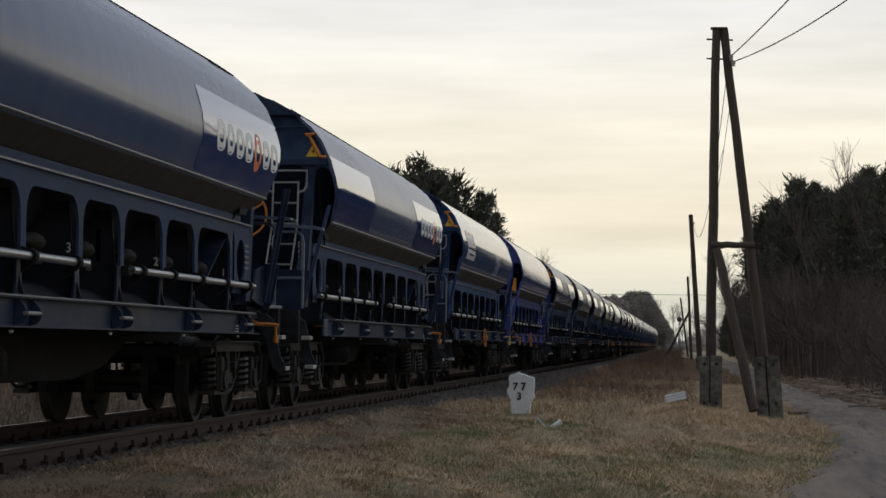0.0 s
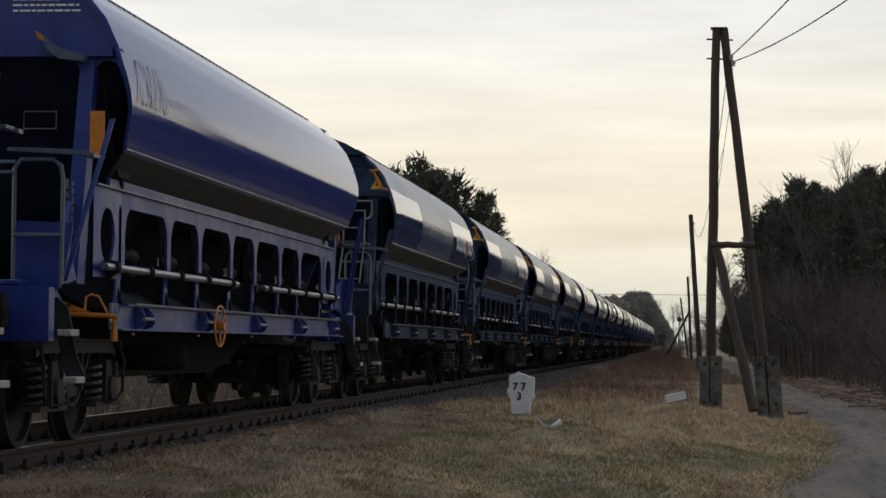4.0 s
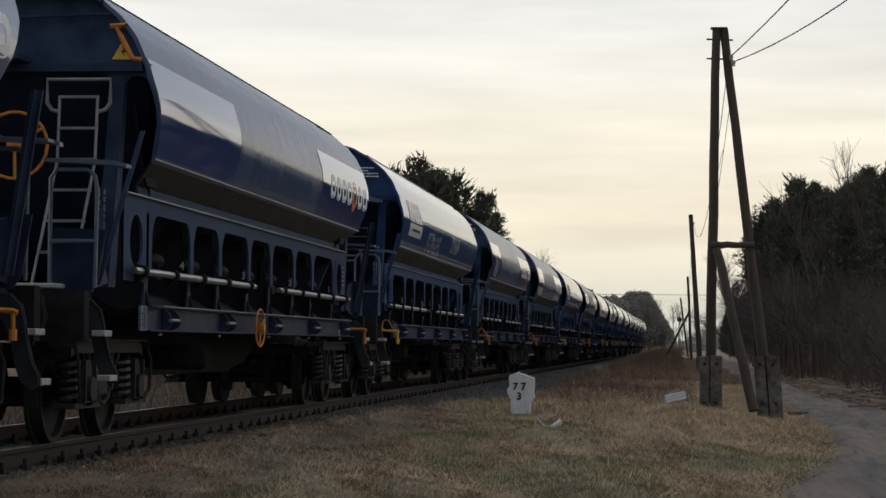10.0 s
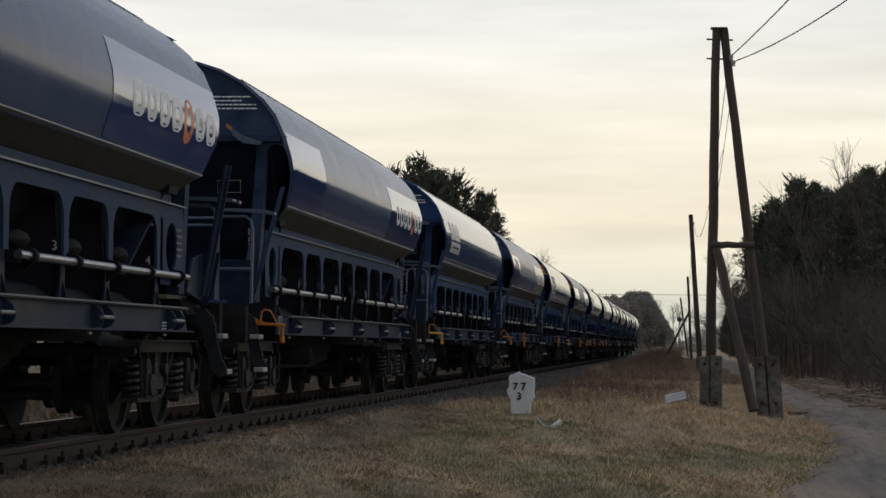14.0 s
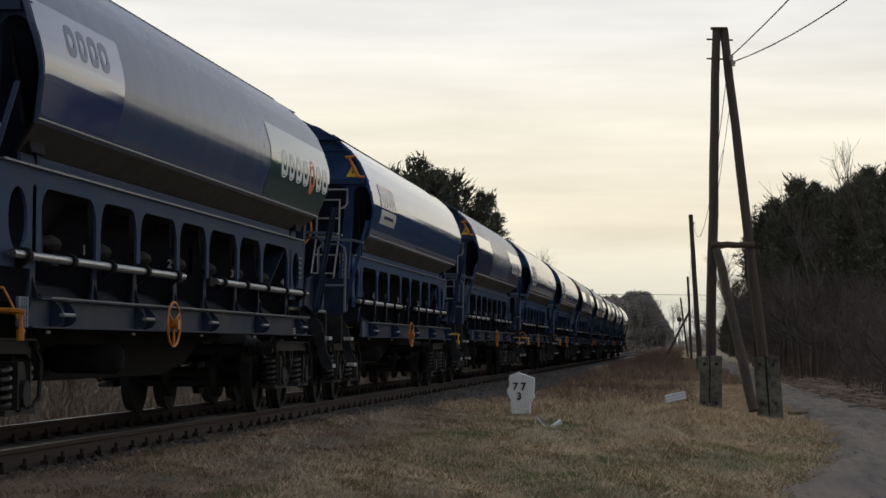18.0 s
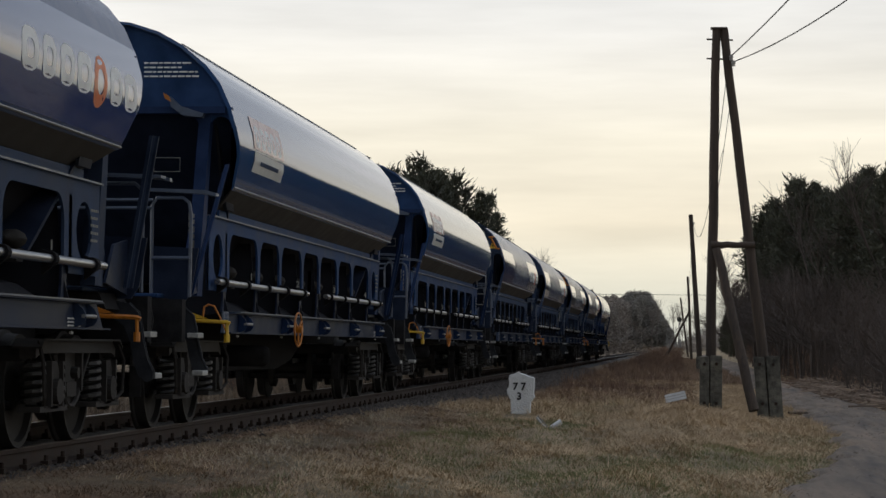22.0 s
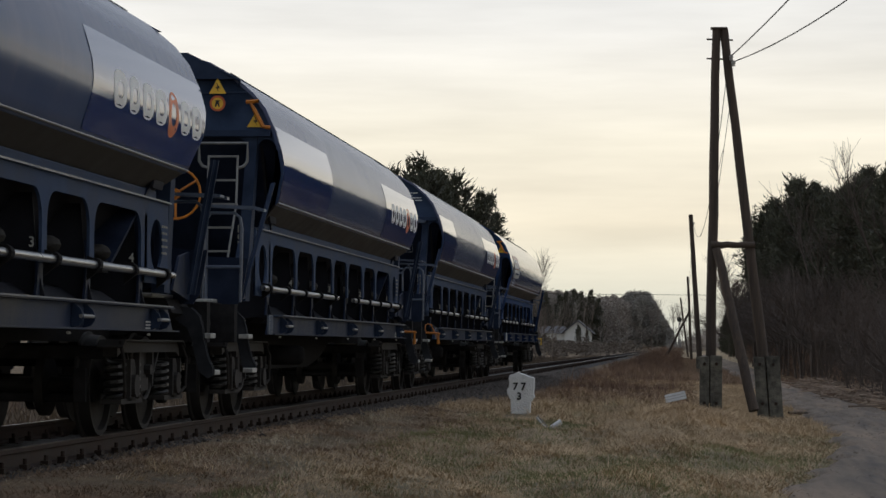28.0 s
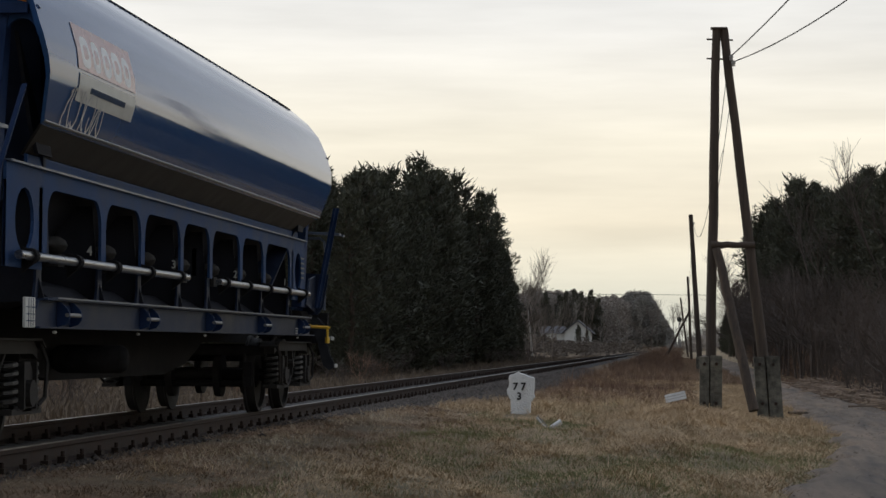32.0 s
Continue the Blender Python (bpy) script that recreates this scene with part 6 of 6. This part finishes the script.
    pine(-8.0, 200, 6.8, 3, "dense dark green pine of the stand beyond the track")
    for x, y, h in ((-8.9, 203, 11.5), (-8.6, 205, 11.2), (-7.9, 207, 11.6), (-7.7, 210, 11.0), (-7.6, 214, 11.0), (-7.4, 221, 9.6), (-7.0, 228, 8.4), (-6.8, 236, 7.6)):
        bare(x, y, h, 3, "tall grey leafless tree at the end of the pine stand", "bare_tree", "grey_twig")
    for i in range(22):
        bare(-27 + 1.9 * i + frnd(-0.7, 0.7), 612 + frnd(0, 24), frnd(12.0, 16.0), 3, "thin grey birch in the far wood", "bare_tree", "birch" if i % 3 == 0 else "grey_twig")
    for x, y, h in ((-19.6, 592, 5.2), (-17.6, 594, 4.4), (-24.8, 632, 13.5), (-22.6, 640, 14.5), (-20.5, 630, 14.0), (-18.4, 641, 15.0), (-16.5, 634, 13.0), (-26.5, 638, 12.5), (-30, 634, 13), (-34, 640, 14)):
        pine(x, y, h, random.choice((0, 1, 2)), "dark pine beside the white house")
    for i in range(26):
        bare(frnd(-9.0, -4.2), 40 + 2.0 * i + frnd(-1, 1), frnd(0.8, 2.0), random.choice((0, 2)), "low leafless shrub in the field beyond the track", "low_shrub", random.choice(("stalk", "twig")))


build_woods()


def brush_heap(x, y, wide, seed):
    rs = np.random.RandomState(seed)
    g = Geo()
    for i in range(90):
        a = rs.uniform(0, 6.28)
        c = np.array([x + rs.normal(0, wide * 0.4), y + rs.normal(0, wide * 0.6), 0])
        c[2] = float(ground_z(c[0], c[1])) + rs.uniform(0, 0.28) * math.exp(-((c[0] - x) / wide) ** 2)
        d = np.array([math.cos(a), math.sin(a), rs.uniform(-0.15, 0.25)]) * rs.uniform(0.2, 0.75)
        g.rod(c - d, c + d, rs.uniform(0.008, 0.03), 5, 0.006)
    ob = put("brush_heap", g.mesh("brush_heap"), M["dead_wood"])
    tagged(ob, "heap of cut brown branches beside the dirt road", "brushwood", "brush heaps", kind="stuff")


log = thing("fallen_log", "dark fallen log beside the dirt road", "log")
part("trunk", pole_geo((8.35, 53.2, float(ground_z(8.35, 53.2)) + 0.09), (9.2, 53.6, float(ground_z(9.2, 53.6)) + 0.08), 0.042, 0.03, 12), M["rail"], log, smooth=True)

for i, (hx, hy) in enumerate(((10.9, 58), (11.4, 63), (10.6, 67), (11.8, 70), (10.5, 75), (11.2, 80), (10.6, 86), (11.0, 94), (12.2, 61), (12.4, 75))):
    brush_heap(hx, hy, 0.9, 300 + i)


def far_wood(name, label, n, xr, yr, h0, h1, seed, material, shape=None):
    rs = np.random.RandomState(seed)
    out = []
    for i in range(n):
        x, y = rs.uniform(*xr), rs.uniform(*yr)
        top = h0 + (h1 - h0) * (0.5 + 0.5 * math.sin(x * 0.31 + seed) * math.cos(y * 0.05)) * rs.uniform(0.7, 1.0)
        if shape:
            top *= shape(x)
        z = float(ground_z(x, y)) + top * rs.uniform(0.0, 1.0) ** 0.7
        spray(rs, (x, y, z), min(1.1, 0.25 + 0.2 * top), 18, out)
    ob = put(name, tri_mesh(name, out), material)
    return tagged(ob, label, "trees", kind="stuff")


far_wood("far_woods", "leafless wood on the horizon, haze painted into its grey-brown", 7500, (-75, -9.5), (640, 720), 10.5, 15.0, 3, M["haze_wood"])
far_wood("far_copse", "copse at the end of the line, haze painted into its colour", 4200, (-13.0, 3.2), (700, 780), 15.0, 17.0, 4, M["haze_pine"], lambda x: min(1.0, 0.8 + (x + 13) * 0.1) if x < -5 else max(0.12, 1.0 - ((x + 5) / 9.0) ** 1.1))
far_wood("far_hedge", "low brown hedge across the fields, paled with painted haze", 1500, (2, 60), (560, 640), 3.0, 8.0, 5, M["haze_wood"], lambda x: min(1.0, 0.25 + max(0, x - 4) / 14))
far_wood("far_scrub", "low brown scrub along the distant track", 1500, (-30, -3.2), (250, 580), 0.8, 2.4, 9, M["scrub"])
far_wood("left_woods", "grey-brown wood behind the pine stand, haze in its colour", 1800, (-130, -30), (300, 420), 9, 13, 6, M["haze_wood"])

# ------------------------------------------------------------------ house, crossing
house = thing("house", "small white house with a grey gabled roof among trees", "house")
hz = float(ground_z(-22, 600))
part("wall", Geo().prism([(-23.4, hz), (-17, hz), (-17, hz + 3.0), (-20.2, hz + 5.6), (-23.4, hz + 3.0)], "y", 600, 609), M["render"], house, "white rendered gable wall")
rf = part("roof", Geo().prism([(-24.2, hz + 2.5), (-20.2, hz + 5.75), (-16.2, hz + 2.5), (-16.2, hz + 2.75), (-20.2, hz + 6.05), (-24.2, hz + 2.75)], "y", 599.2, 609.6), M["roof"], house)
part("annex", Geo().prism([(-29.3, hz), (-23.4, hz), (-23.4, hz + 2.6), (-29.3, hz + 2.6)], "y", 602, 608), M["render"], house)
part("annex_roof", Geo().prism([(601.4, hz + 2.6), (605, hz + 4.4), (608.6, hz + 2.6)], "x", -29.8, -23.4), M["roof"], house)
wd = part("window", Geo().box(-20.7, -19.8, 599.93, 600.02, hz + 2.6, hz + 3.7), M["glass"], house)
part("window_frame", Geo().box(-20.3, -20.2, 599.90, 599.93, hz + 2.6, hz + 3.7), M["render"], wd)
for x, y, tilt, h in ((-9.2, 245, -6, 6.0), (-13.0, 300, 0.5, 7.0), (-10.8, 420, 0.5, 8.0)):
    p = thing("utility_pole", "thin wooden pole beyond the track", "utility pole", "line poles")
    part("pole", pole_geo((0, 0, -0.4), (0, 0, h), 0.11, 0.09, int(y)), M["birch"] if tilt < -2 else M["wood"], p)
    p.matrix_basis = Matrix.Translation((x, y, float(ground_z(x, y)))) @ pose(0, 0, 0, 0, tilt, 0)
sig = thing("crossing_signal", "dark round crossing signal on a pale post", "signal")
part("post", Geo().rod((5.4, 340, -0.6), (5.4, 340, 4.2), 0.09, 8), M["galv"], sig)
part("lamp_head", Geo().rod((5.4, 339.8, 4.6), (5.4, 340.0, 4.6), 0.34, 16), M["ink"], sig)
fence = thing("crossing_fence", "white lattice fence at the level crossing", "fence")
for k in range(7):
    part("picket", Geo().box(3.6 + 0.32 * k, 3.75 + 0.32 * k, 345, 345.06, -0.5, frnd(1.4, 2.3)), M["galv"], fence)
for z in (0.5, 1.3):
    part("rail", Geo().box(3.5, 5.8, 345.06, 345.12, z, z + 0.1), M["galv"], fence)


# ------------------------------------------------------------------ what moves
def motions():
    times = [i * 1.0 for i in range(33)]
    ticks = [i / FPS for i in range(0, 32 * FPS + 1)]
    rolling = {}
    for k, flip, top, wheelsets in WAGONS:
        turn = 180 if flip else 0
        y0 = PITCH_LEN * k - 7.25 + 27.199
        walk(top, [(t, pose(0, y0 - run(t), 0, 0, 0, turn)) for t in times])
        s = -1 if flip else 1
        for w in wheelsets:
            if flip not in rolling:
                walk(w, [(t, pose(0, 0, 0, s * math.degrees(run(t) / 0.458))) for t in ticks])
                rolling[flip] = w.animation_data
            else:                        # every other wheelset rolls by the same keys
                w.rotation_mode = "QUATERNION"
                w.animation_data_create()
                w.animation_data.action = rolling[flip].action
                w.animation_data.action_slot = rolling[flip].action_slot


motions()
